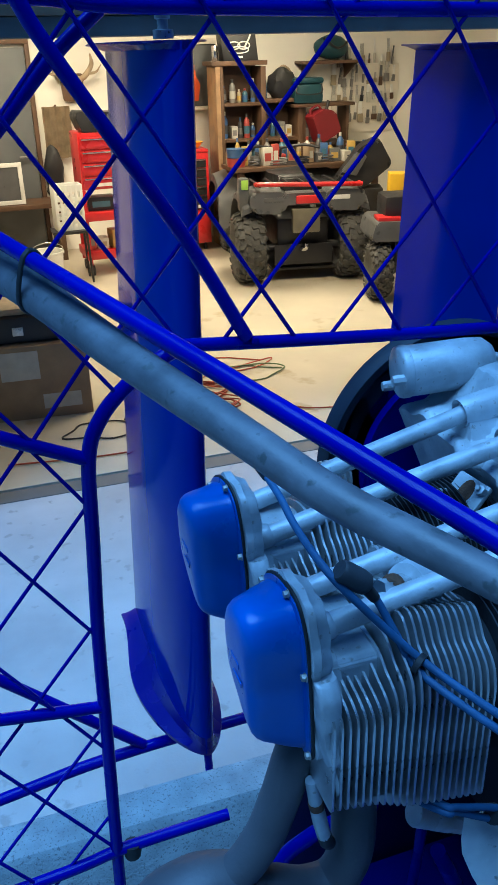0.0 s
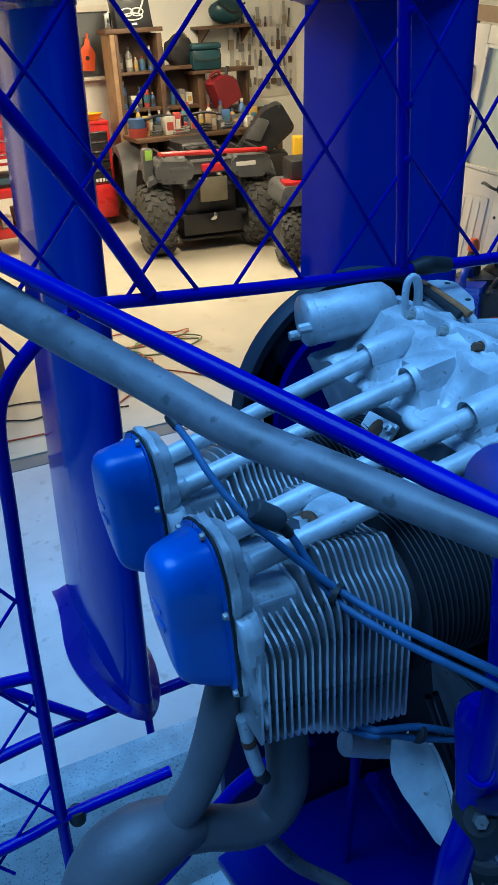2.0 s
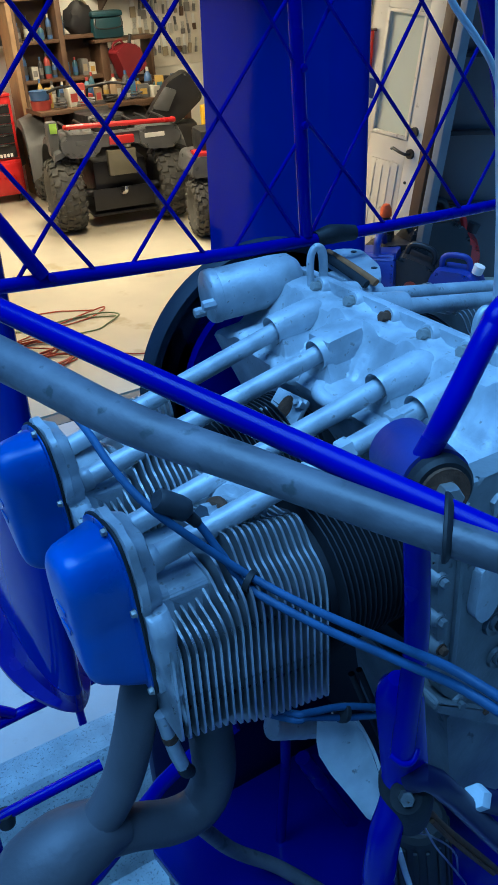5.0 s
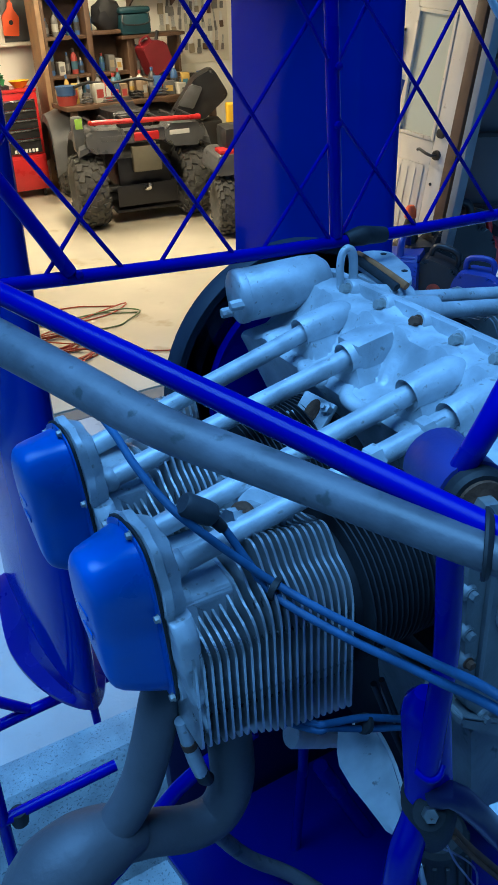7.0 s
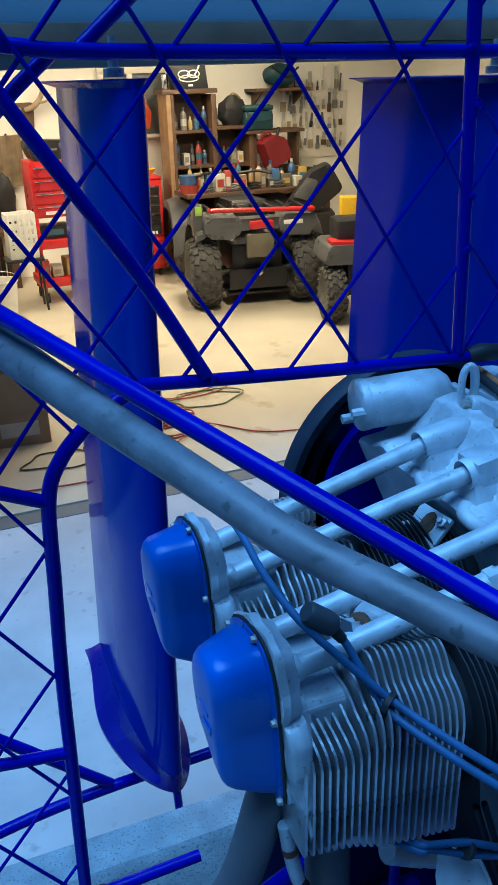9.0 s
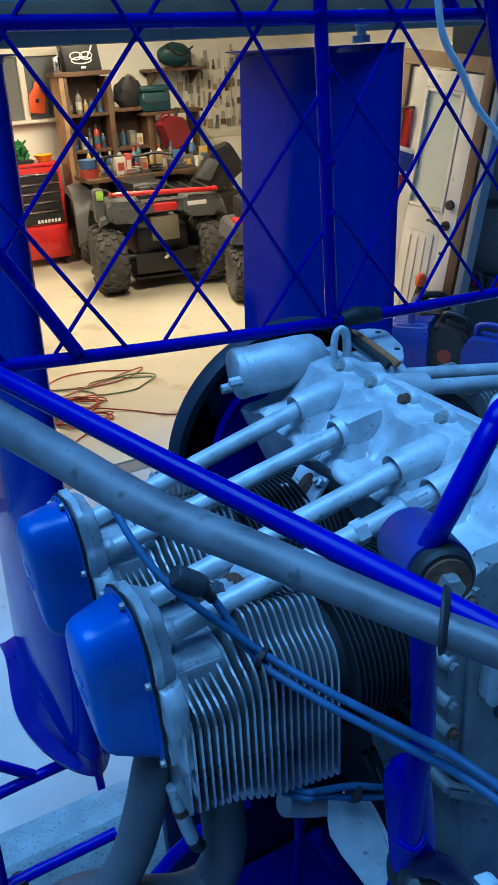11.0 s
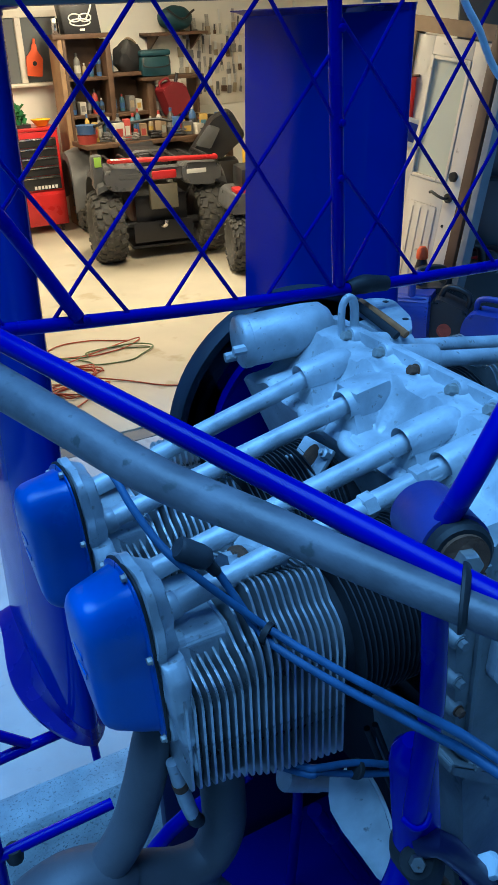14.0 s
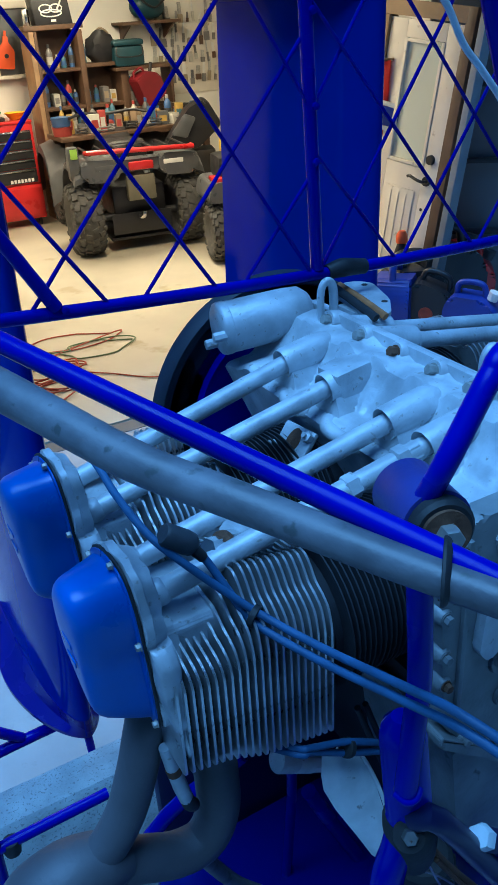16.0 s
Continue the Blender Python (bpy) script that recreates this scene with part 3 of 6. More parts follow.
def cylinder(cx, cy, cz, side=1):
    """One finned cylinder with rocker box; cx, cy, cz: the foot of its outer fin, on the cylinder's axis. side -1 points the other way."""
    cyl = holder("cylinder", "", "", None)
    cyl.parent = eng
    cyl.matrix_local = Matrix.Translation(Vector((cx, cy, cz)) - EO) @ Matrix.Diagonal((side, 1, 1, 1))
    tagged(cyl, "finned cast aluminium cylinder")

    def cpart(name, bm, material, label=""):
        return part(name, bm, material, cyl, label)
    # core of the head, near black for the shade between the fins
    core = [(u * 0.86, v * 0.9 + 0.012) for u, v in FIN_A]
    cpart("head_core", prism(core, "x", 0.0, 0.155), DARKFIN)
    for i in range(22):
        shared("fin", FIN_MESH[min(7, max(0, i - 5))], cyl, Matrix.Translation((-0.0015 + i * 0.0070, 0, 0.03 - i * 0.0012)) @ Matrix.Scale(1 - 0.004 * abs(i - 10) / 10, 4, (0, 1, 0)))
    for i in range(15, 22):
        shared("fin", HUMP, cyl, Matrix.Translation((0.0005 + i * 0.0070, 0, 0.012)))
    # barrel, its fins and foot use the colour darkened for shade
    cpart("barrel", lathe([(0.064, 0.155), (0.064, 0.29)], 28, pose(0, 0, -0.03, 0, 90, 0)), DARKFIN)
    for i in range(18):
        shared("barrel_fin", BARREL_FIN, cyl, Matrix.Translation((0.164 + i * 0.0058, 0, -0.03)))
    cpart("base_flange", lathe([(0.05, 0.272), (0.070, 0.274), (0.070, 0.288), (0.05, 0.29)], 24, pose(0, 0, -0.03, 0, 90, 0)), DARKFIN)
    # rocker box: a flange that leans outwards at the top, and the blocks behind it
    def leaned(bm, k, rough=0.0):
        for q in bm.verts:
            q.co.x += -k * (q.co.z - 0.05) + rough * noise.noise(q.co * 60)
        return bm
    secs = [[(x, u, v) for u, v in grown(HEAD_OUT, sc)] for x, sc in ((-0.0138, 0.97), (-0.0125, 1.0), (-0.006, 1.0), (-0.004, 0.94), (0.006, 0.88))]
    cpart("rocker_box", leaned(loft(secs), LEAN, 0.0026), SILVER)
    # cast wall between flange and fins: hollows and bosses on a face that narrows downwards
    bm = bmesh.new()
    na, nb = 10, 44
    face = []
    for j in range(nb + 1):
        v = 0.040 - 0.126 * j / nb
        xl = -0.0125 + 0.0135 * max(0.0, (0.0 - v) / 0.085) ** 1.15 - LEAN * (v - 0.05) * 0.6
        row = []
        for i in range(na + 1):
            x = xl + (0.0075 - xl) * i / na
            h = 0.0040 * math.sin(math.pi * i / na) ** 0.35
            h += -0.0035 * bump_(v + 0.012, 0.013) * bump_(i / na - 0.55, 0.5) + 0.0030 * bump_(v + 0.033, 0.010) - 0.0030 * bump_(v + 0.048, 0.010) + 0.0025 * bump_(v + 0.064, 0.010)
            h -= 0.012 * max(0.0, (v - 0.022) / 0.018) ** 2
            row.append(bm.verts.new((x, -0.0645 - h + 0.0010 * noise.noise(Vector((x * 150, v * 150, cy * 9))), v)))
        face.append(row)
    for j in range(nb):
        for i in range(na):
            bm.faces.new((face[j][i], face[j][i + 1], face[j + 1][i + 1], face[j + 1][i]))
    edge = face[0] + [r[-1] for r in face[1:]] + face[-1][-2::-1] + [r[0] for r in face[-2:0:-1]]
    rear = [bm.verts.new((q.co.x, -0.025, q.co.z)) for q in edge]
    for i in range(len(edge)):
        k = (i + 1) % len(edge)
        bm.faces.new((edge[i], edge[k], rear[k], rear[i]))
    bm.faces.new(rear)
    cpart("port_web", bm, SILVER)
    cpart("top_pad", prism(round_poly([(-0.045, 0.0), (-0.03, 0.036), (0.05, 0.046), (0.075, 0.0)], 0.006), "x", -0.002, 0.020, 0.003), SILVER)
    cpart("deck_pad", prism(round_poly([(-0.034, -0.02), (-0.033, 0.030), (-0.028, 0.034), (0.05, 0.040), (0.062, -0.02)], 0.004), "x", 0.0, 0.058, 0.003), SILVER)
    secs = [[(x, u, v) for u, v in grown(COVER_OUT, sc)] for x, sc in ((-0.0139, 1.06), (-0.0158, 1.06), (-0.0166, 1.04))]
    cpart("gasket", leaned(loft(secs), LEAN), RUBBER)
    # pressed cover: a lip, straight sides that close in towards the foot, a rounded end face
    def skin(x, f, inset, out=0.0):
        pts = []
        for (u, v), (p, q) in zip(COVER_OUT, COVER_FACE):
            a = Vector((u + (p - u) * f, v + (q - v) * f))
            way = (Vector((-0.008, 0.052)) - a).normalized()
            a += way * (inset - out)
            # the lower half stands back a little from the upper
            a.x += 0.0045 * min(1.0, max(0.0, (0.046 - a.y) / 0.012)) * max(0.0, min(1.0, -a.x / 0.03)) * (1 if x < -0.0185 else 0)
            pts.append((x, a.x, a.y))
        return pts
    shape = ((-0.0166, 0.0, 0.0, 0.002), (-0.0180, 0.0, 0.0, 0.002), (-0.0188, 0.02, 0.0025), (-0.024, 0.12, 0.003), (-0.034, 0.35, 0.003), (-0.046, 0.70, 0.003), (-0.0540, 0.88, 0.0040), (-0.0590, 0.96, 0.0070), (-0.0618, 1.0, 0.0115), (-0.0632, 1.0, 0.0180), (-0.0636, 1.0, 0.030))
    cov = cpart("rocker_cover", leaned(loft([skin(*row) for row in shape]), LEAN), COVER, "blue painted pressed rocker cover")
    for u, v in ((-0.0505, 0.046), (-0.022, 0.107), (-0.047, -0.042), (0.042, 0.078), (0.035, -0.016)):
        shared("screw", COVER_SCREW, cov, pose(-0.0180 - LEAN * (v - 0.05), u, v, 0, -90, 0))
    # raised lettering on the end face, unreadable: plain bars
    for k in range(4):
        part("raised_bar", box((-0.0642, -0.026 + 0.005 * k, 0.028 + 0.015 * k), (-0.0630, -0.006 + 0.005 * k, 0.033 + 0.015 * k), 0.0005), COVER, cyl)
    return cyl


CYL_X, CYL_Z = 0.224, 1.472
near = cylinder(CYL_X, 0.472, CYL_Z)
far = cylinder(CYL_X + 0.003, 0.642, CYL_Z + 0.006)
opp1 = cylinder(2 * 0.587 - CYL_X, 0.560, CYL_Z, -1)
opp2 = cylinder(2 * 0.587 - CYL_X, 0.734, CYL_Z, -1)

# crankcase: a cast upper half with ridge, bosses and hollows
bm = bmesh.new()
NX, NY = 96, 190
X0, X1, Y0, Y1 = 0.494, 0.690, 0.34, 0.815
bosses = [(0.572, 0.728), (0.572, 0.652), (0.572, 0.598), (0.572, 0.534), (0.572, 0.478), (0.572, 0.41)]
SOCK_Y = (0.454, 0.512, 0.614, 0.700)


def case_z(x, y):
    u = abs(x - 0.587)
    # flange, a hollow slope below it, then a level terrace with a rounded lip
    q = min(1.0, max(0.0, (u - 0.022) / 0.036))
    z = 1.557 + 0.042 * (1 - q) ** 1.5 - 0.10 * max(0, u - 0.060) - 60 * max(0, u - 0.084) ** 2
    wide = 0.017 + 0.010 * max(bump_(y - by, 0.022) for bx, by in bosses)
    z += 0.004 * bump_(u, wide * 1.5)
    # shoulders running out from the bolts
    for bx, by in bosses:
        z += 0.0055 * bump_(math.hypot(u - 0.015, y - by), 0.019)
        z += 0.0045 * pad_(y - by, 0.008, 0.010) * pad_(u - 0.034, 0.008, 0.014)
    z -= 0.0030 * pad_(y - 0.566, 0.012, 0.008) * pad_(u - 0.040, 0.010, 0.010)
    # the sockets' upright cheeks
    for sy in SOCK_Y:
        d = max(0.0, abs(y - sy) - 0.0155)
        cheek = 1.577 - 2.6 * d - 22 * max(0, u - 0.076)
        h = 0.006
        if cheek > z - h:
            k = min(1.0, (cheek - z + h) / (2 * h))
            z = max(z, z + (cheek - z) * k + h * k * (1 - k) * 0.5)
    z += 0.010 * bump_(y - 0.755, 0.028)
    return z - 0.4 * max(0, y - 0.80) + 0.0008 * noise.noise(Vector((x * 45, y * 45, 3))) + 0.0007 * noise.noise(Vector((x * 150, y * 150, 5)))


grid = [[bm.verts.new((X0 + (X1 - X0) * i / NX, Y0 + (Y1 - Y0) * j / NY, case_z(X0 + (X1 - X0) * i / NX, Y0 + (Y1 - Y0) * j / NY))) for j in range(NY + 1)] for i in range(NX + 1)]
for i in range(NX):
    for j in range(NY):
        bm.faces.new((grid[i][j], grid[i + 1][j], grid[i + 1][j + 1], grid[i][j + 1]))
rim = [grid[i][0] for i in range(NX + 1)] + [grid[NX][j] for j in range(1, NY + 1)] + [grid[i][NY] for i in range(NX - 1, -1, -1)] + [grid[0][j] for j in range(NY - 1, 0, -1)]
low = [bm.verts.new((v.co.x * 0.45 + 0.587 * 0.55, v.co.y * 0.86 + 0.58 * 0.14, 1.40)) for v in rim]
for a in range(len(rim)):
    b = (a + 1) % len(rim)
    bm.faces.new((rim[a], rim[b], low[b], low[a]))
bm.faces.new(low)
epart("crankcase", bm, SILVER)
bm = bmesh.new()
add_box(bm, (0.602, 0.345, 1.575), (0.6095, 0.79, 1.6145), 0.002)
add_box(bm, (0.6102, 0.345, 1.575), (0.617, 0.79, 1.6125), 0.002)
epart("case_ridge", bm, SILVER)
BOLT = finish(hexbolt(0.0062, 0.010), "case_bolt", ZINC)
SMALL_BOLT = finish(hexbolt(0.0045, 0.006), "case_bolt", CASTING)
SMALL_RUSTY = finish(hexbolt(0.0045, 0.006), "case_bolt", RUST)
BOLT_RUSTY = finish(hexbolt(0.0062, 0.010), "case_bolt", RUST)
for by, me in ((0.728, BOLT), (0.663, BOLT), (0.601, BOLT_RUSTY), (0.539, BOLT), (0.483, BOLT), (0.41, BOLT)):
    ax = along((0.594, by, 1.6065), (0.508, by, 1.634))
    epart("bolt_boss", lathe([(0.0135, -0.014), (0.0125, -0.002), (0.0105, 0.001), (0.0, 0.001)], 18, ax), SILVER)
    shared("case_bolt", me, eng, Matrix.Translation(-EO) @ ax)
epart("case_lip", tube([(0.506, 0.528, 1.548), (0.499, 0.545, 1.5465), (0.496, 0.57, 1.5465), (0.497, 0.590, 1.548), (0.506, 0.602, 1.550)], 0.0085, 14, 4), SILVER)
epart("case_lip", tube([(0.502, 0.630, 1.549), (0.496, 0.645, 1.547), (0.495, 0.665, 1.547), (0.502, 0.684, 1.549)], 0.0075, 12, 4), SILVER)

# pushrod tubes and their sockets
TUBES = [(0.466, 0.454), (0.518, 0.512), (0.616, 0.614), (0.680, 0.700)]
for ya, yb in TUBES:
    epart("pushrod_tube", tube([(0.225, ya, 1.522), (0.545, yb, 1.588)], 0.0102, 16, 1), SILVER)
    bm = bmesh.new()
    add_lathe(bm, [(0.0118, 0.006), (0.0165, 0.0), (0.0175, 0.004), (0.0182, 0.03), (0.0182, 0.052), (0.0165, 0.062), (0.011, 0.069), (0.0, 0.072)], 24, along((0.508, yb, 1.581), (0.6, yb, 1.5955)))
    epart("tube_socket", bm, SILVER)
    epart("tube_ferrule", lathe([(0.0108, 0), (0.0122, 0.002), (0.0122, 0.010), (0.0108, 0.012)], 18, along((0.236, ya, 1.5242), (0.5, yb, 1.579))), SILVER)
for f, r in ((0.62, 0.0125), (0.79, 0.0135)):
    c0, c1 = Vector((0.225, 0.466, 1.522)), Vector((0.545, 0.454, 1.588))
    epart("tube_nut", lathe([(0.0, 0), (r * 0.8, 0.0), (r, 0.002), (r, 0.013), (r * 0.8, 0.015), (r * 0.8, 0.026), (0.0, 0.026)], 6, along(c0.lerp(c1, f), c1)), SILVER)
for yb in (0.725, 0.675):
    epart("pushrod_tube", tube([(0.63, yb, 1.585), (0.96, yb + 0.01, 1.525)], 0.0102, 16, 1), SILVER)
    epart("tube_socket", lathe([(0.0, 0), (0.019, 0), (0.0185, 0.07), (0.012, 0.072)], 20, along((0.61, yb, 1.59), (0.9, yb, 1.535))), SILVER)

# starter housing, its end cap and bolts
ST0, ST1 = (0.480, 0.80, 1.600), (0.606, 0.782, 1.606)
epart("starter_housing", lathe([(0.0310, 0.006), (0.0318, 0.008), (0.0318, 0.09), (0.030, 0.11), (0.022, 0.12)], 36, along(ST0, ST1)), SILVER)
epart("starter_cap", lathe([(0.0, 0.001), (0.029, 0.0), (0.0318, 0.002), (0.0328, 0.005), (0.0328, 0.012), (0.0315, 0.013)], 36, along(ST0, ST1)), SILVER)
for a in (-60, 180):
    m = along(ST0, ST1)
    epart("starter_bolt", lathe([(0.0, -0.014), (0.0058, -0.014), (0.0068, -0.011), (0.0068, 0.004)], 8, m @ Matrix.Translation((0.025 * math.cos(radians(a)), 0.025 * math.sin(radians(a)), 0))), SILVER)
epart("square_boss", box((0.002, -0.0180, -0.022), (0.050, 0.0180, 0.0175), 0.007, along((0.513, 0.614, 1.582), (0.60, 0.614, 1.595)) @ pose(0, 0, 0, 0, -90, 0)), SILVER)
# upright silver post behind the far cylinders
post = holder("mast_post", "pale silver painted post standing beside the engine", "post")
part("shaft", tube([(0.746, 0.55, 1.40), (0.743, 0.55, 1.637), (0.716, 0.55, 1.856), (0.650, 0.55, 2.40)], 0.033, 20, 3), PALESHEET, post)
part("collar", lathe([(0.033, -0.02), (0.040, -0.018), (0.040, 0.018), (0.033, 0.02)], 20, along((0.7445, 0.55, 1.52), (0.743, 0.55, 1.637))), PALESHEET, post)
# corroded hold-down at the far cylinder's foot
HM = pose(0.474, 0.622, 1.523, 0, -48, 8)
epart("hold_down", box((-0.020, -0.024, -0.004), (0.020, 0.024, 0.003), 0.0025, HM), SILVER)
epart("rust_pit", lathe([(0.0, 0.0), (0.0105, 0.0), (0.012, -0.002), (0.0125, 0.0012), (0.0105, 0.0014), (0.0, 0.0012)], 14, HM @ Matrix.Translation((0.002, 0.0, 0.0028)) @ Matrix.Diagonal((1.2, 0.75, 1, 1))), RUST, "rusty pitted hole")
for hx, hy in ((-0.012, 0.019), (0.012, -0.019)):
    epart("hold_down_nut", lathe([(0.006, 0), (0.006, 0.007), (0.003, 0.008), (0.003, 0.012), (0.0, 0.012)], 6, HM @ Matrix.Translation((hx, hy, 0.003))), SILVER)
epart("starter_foot", prism(round_poly([(0.525, 0.72), (0.525, 0.81), (0.60, 0.81), (0.60, 0.72)], 0.02), "z", 1.50, 1.552, 0.004), SILVER)
# lifting eyes
for ey, ex, ez in ((0.737, 0.597, 1.600), (0.47, 0.600, 1.600)):
    bm = bmesh.new()
    add_tube(bm, [(ex - 0.0075, ey, ez - 0.006), (ex - 0.0085, ey, ez + 0.030), (ex - 0.006, ey, ez + 0.046), (ex + 0.001, ey, ez + 0.052), (ex + 0.008, ey, ez + 0.046), (ex + 0.0105, ey, ez + 0.030), (ex + 0.0095, ey, ez - 0.006)], 0.0058, 12, 5, True, 0.8)
    add_box(bm, (ex - 0.011, ey - 0.005, ez - 0.008), (ex + 0.013, ey + 0.005, ez + 0.014), 0.003)
    add_lathe(bm, [(0.0, 0.0), (0.006, 0.0), (0.006, 0.006), (0.0, 0.0065)], 6, pose(ex + 0.001, ey - 0.005, ez + 0.004, 90))
    epart("lifting_eye", bm, SILVER)

# flywheel with toothed ring
FW = along((0.600, 0.858, 1.44), (0.600, 1.0, 1.44))
bm = bmesh.new()
add_lathe(bm, [(0.174, 0.002), (0.177, -0.004), (0.187, -0.004), (0.190, 0.0), (0.190, 0.024), (0.186, 0.028), (0.174, 0.028), (0.174, 0.002)], 72, FW)
epart("ring_gear", bm, RINGM, "black toothed starter ring")
epart("flywheel", lathe([(0.0, 0.0), (0.05, -0.002), (0.055, 0.010), (0.115, 0.012), (0.12, 0.002), (0.150, 0.002), (0.155, 0.006), (0.175, 0.006), (0.175, 0.024), (0.0, 0.024)], 56, FW), BLUE, "blue painted flywheel disc")
epart("pulley_lip", lathe([(0.128, -0.010), (0.136, -0.012), (0.138, -0.001), (0.128, -0.001), (0.128, -0.010)], 56, FW), BLUE, "bright blue pulley lip")
# alternator bracket
br = epart("bracket", prism(round_poly([(0.672, 0.838), (0.712, 0.858), (0.738, 0.834), (0.712, 0.760), (0.680, 0.716), (0.652, 0.722)], 0.012), "z", 1.594, 1.600, 0.0015), SILVER)
for px, py in ((0.722, 0.828), (0.700, 0.756)):
    epart("bracket_hole", lathe([(0.0, 0), (0.0042, 0), (0.0042, 0.0006), (0, 0.0006)], 14, Matrix.Translation((px, py, 1.6002))), RUBBER)
epart("bracket_leg", box((0.655, 0.75, 1.52), (0.70, 0.80, 1.594), 0.004), SILVER)
epart("belt", tube([(0.684, 0.835, 1.606), (0.672, 0.77, 1.606), (0.662, 0.705, 1.602)], 0.0050, 10, 3, 0.6), BELT)
epart("belt", tube([(0.674, 0.838, 1.607), (0.660, 0.77, 1.606), (0.650, 0.708, 1.602)], 0.0055, 10, 3, 0.6), RUBBER)
# grip on the cage bar
part("sleeve", tube([(0.648, CY, bar_z(0.648)), (0.672, CY, bar_z(0.672) + 0.003), (0.708, CY, bar_z(0.708))], [0.0095, 0.0125, 0.010], 14), RUBBER, cage, "black rubber sleeve on the bar")

# accessory case and sump; the sump's near-black colour holds the shade down there
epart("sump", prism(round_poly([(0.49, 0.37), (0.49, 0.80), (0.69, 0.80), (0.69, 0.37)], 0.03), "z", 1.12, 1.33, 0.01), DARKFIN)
bm = prism(round_poly([(0.456, 1.345), (0.447, 1.42), (0.440, 1.52), (0.466, 1.575), (0.67, 1.575), (0.72, 1.45), (0.70, 1.26), (0.56, 1.262)], 0.02), "y", 0.345, 0.368, 0.006)
epart("accessory_case", bm, CASTING)
epart("accessory_flange", prism(round_poly([(0.446, 1.352), (0.444, 1.340), (0.56, 1.245), (0.71, 1.245), (0.71, 1.262), (0.564, 1.262)], 0.004), "y", 0.338, 0.390, 0.003), CASTING)
epart("lower_case", prism(round_poly([(0.472, 1.318), (0.492, 1.16), (0.56, 1.13), (0.70, 1.14), (0.70, 1.243), (0.56, 1.243)], 0.02), "y", 0.352, 0.50, 0.006), CASTING)
for k, (bx, bz) in enumerate(((0.446, 1.446), (0.449, 1.412), (0.444, 1.490), (0.458, 1.550), (0.478, 1.328), (0.512, 1.300), (0.545, 1.272))):
    epart("edge_boss", lathe([(0.0, -0.010), (0.0065, -0.010), (0.0085, -0.006), (0.0085, 0.012)], 14, pose(bx, 0.352, bz, -90)), CASTING)
    shared("case_bolt", SMALL_RUSTY if k % 2 else SMALL_BOLT, eng, Matrix.Translation(Vector((bx, 0.342, bz)) - EO) @ pose(0, 0, 0, 90))
for bx, bz, r in ((0.517, 1.408, 0.015), (0.526, 1.360, 0.013)):
    epart("round_pad", lathe([(0.0, -0.006), (r * 0.55, -0.006), (r * 0.6, -0.002), (r * 0.95, -0.004), (r * 1.05, 0.0), (r * 1.05, 0.008)], 20, pose(bx, 0.345, bz, -90)), CASTING)
    epart("plug_bolt", lathe([(0.0, -0.012), (r * 0.42, -0.012), (r * 0.42, -0.004)], 6, pose(bx, 0.345, bz, -90)), RUBBER)
epart("fuel_bracket", prism(round_poly([(0.482, 1.487), (0.478, 1.440), (0.490, 1.425), (0.506, 1.436), (0.506, 1.492)], 0.005), "y", 0.334, 0.3445, 0.002), SILVER)
epart("fuel_body", lathe([(0.0, -0.03), (0.022, -0.03), (0.025, -0.026), (0.025, 0.0)], 22, pose(0.530, 0.345, 1.475, -90)), CASTING)
epart("case_rib", box((0.462, 0.340, 1.375), (0.468, 0.346, 1.56), 0.002), CASTING)

# ---- spark plugs, leads, hose, brace, mounts, exhaust ----
plug = holder("spark_plug", "steel spark plug with a black rubber cap", "spark plug")
PL0, PL1 = V(0.335, 0.490, 1.528), V(0.290, 0.470, 1.548)
part("hex", lathe([(0.011, 0.012), (0.011, 0.026), (0.008, 0.027), (0.008, 0.05)], 6, along(PL0, PL1)), CHROME, plug)
part("ring", lathe([(0.009, 0.026), (0.0118, 0.0265), (0.0118, 0.031), (0.009, 0.032)], 16, along(PL0, PL1)), RUST, plug)
part("seat", lathe([(0.0, -0.012), (0.026, -0.012), (0.020, 0.010), (0.0, 0.012)], 20, along(PL0, PL1)), SILVER, plug)
part("cap", lathe([(0.0, 0.0), (0.0078, 0.0005), (0.0098, 0.003), (0.0104, 0.022), (0.0095, 0.029), (0.0055, 0.033), (0.0, 0.033)], 24, along((0.2475, 0.455, 1.588), (0.2735, 0.452, 1.567))), CAPR, plug)


def lead(pts, r=0.0035, label="blue silicone ignition lead", material=LEAD):
    ld = thing("ignition_lead", tube(pts, r, 10), material, label, "cable", "ignition leads")
    a, b = Vector(pts[0]), Vector(pts[1])
    part("terminal_boot", lathe([(0.0, -0.004), (0.0052, -0.003), (0.0056, 0.0), (0.0046, 0.016), (0.004, 0.017)], 12, along(a, b)), RUBBER, ld, "black rubber boot")
    return ld


lead([(0.233, 0.60, 1.612), (0.235, 0.555, 1.604), (0.236, 0.52, 1.593), (0.239, 0.47, 1.585), (0.254, 0.445, 1.567), (0.302, 0.417, 1.514), (0.330, 0.36, 1.503), (0.345, 0.275, 1.523), (0.350, 0.215, 1.540), (0.40, 0.12, 1.50)])
lead([(0.268, 0.452, 1.570), (0.278, 0.446, 1.556), (0.288, 0.432, 1.532), (0.302, 0.414, 1.502), (0.327, 0.355, 1.4935), (0.344, 0.270, 1.5125), (0.350, 0.205, 1.531), (0.40, 0.11, 1.486)])
lead([(0.300, 0.445, 1.352), (0.333, 0.405, 1.346), (0.3457, 0.40, 1.3432), (0.388, 0.40, 1.3256), (0.4518, 0.40, 1.2833), (0.52, 0.40, 1.236)])
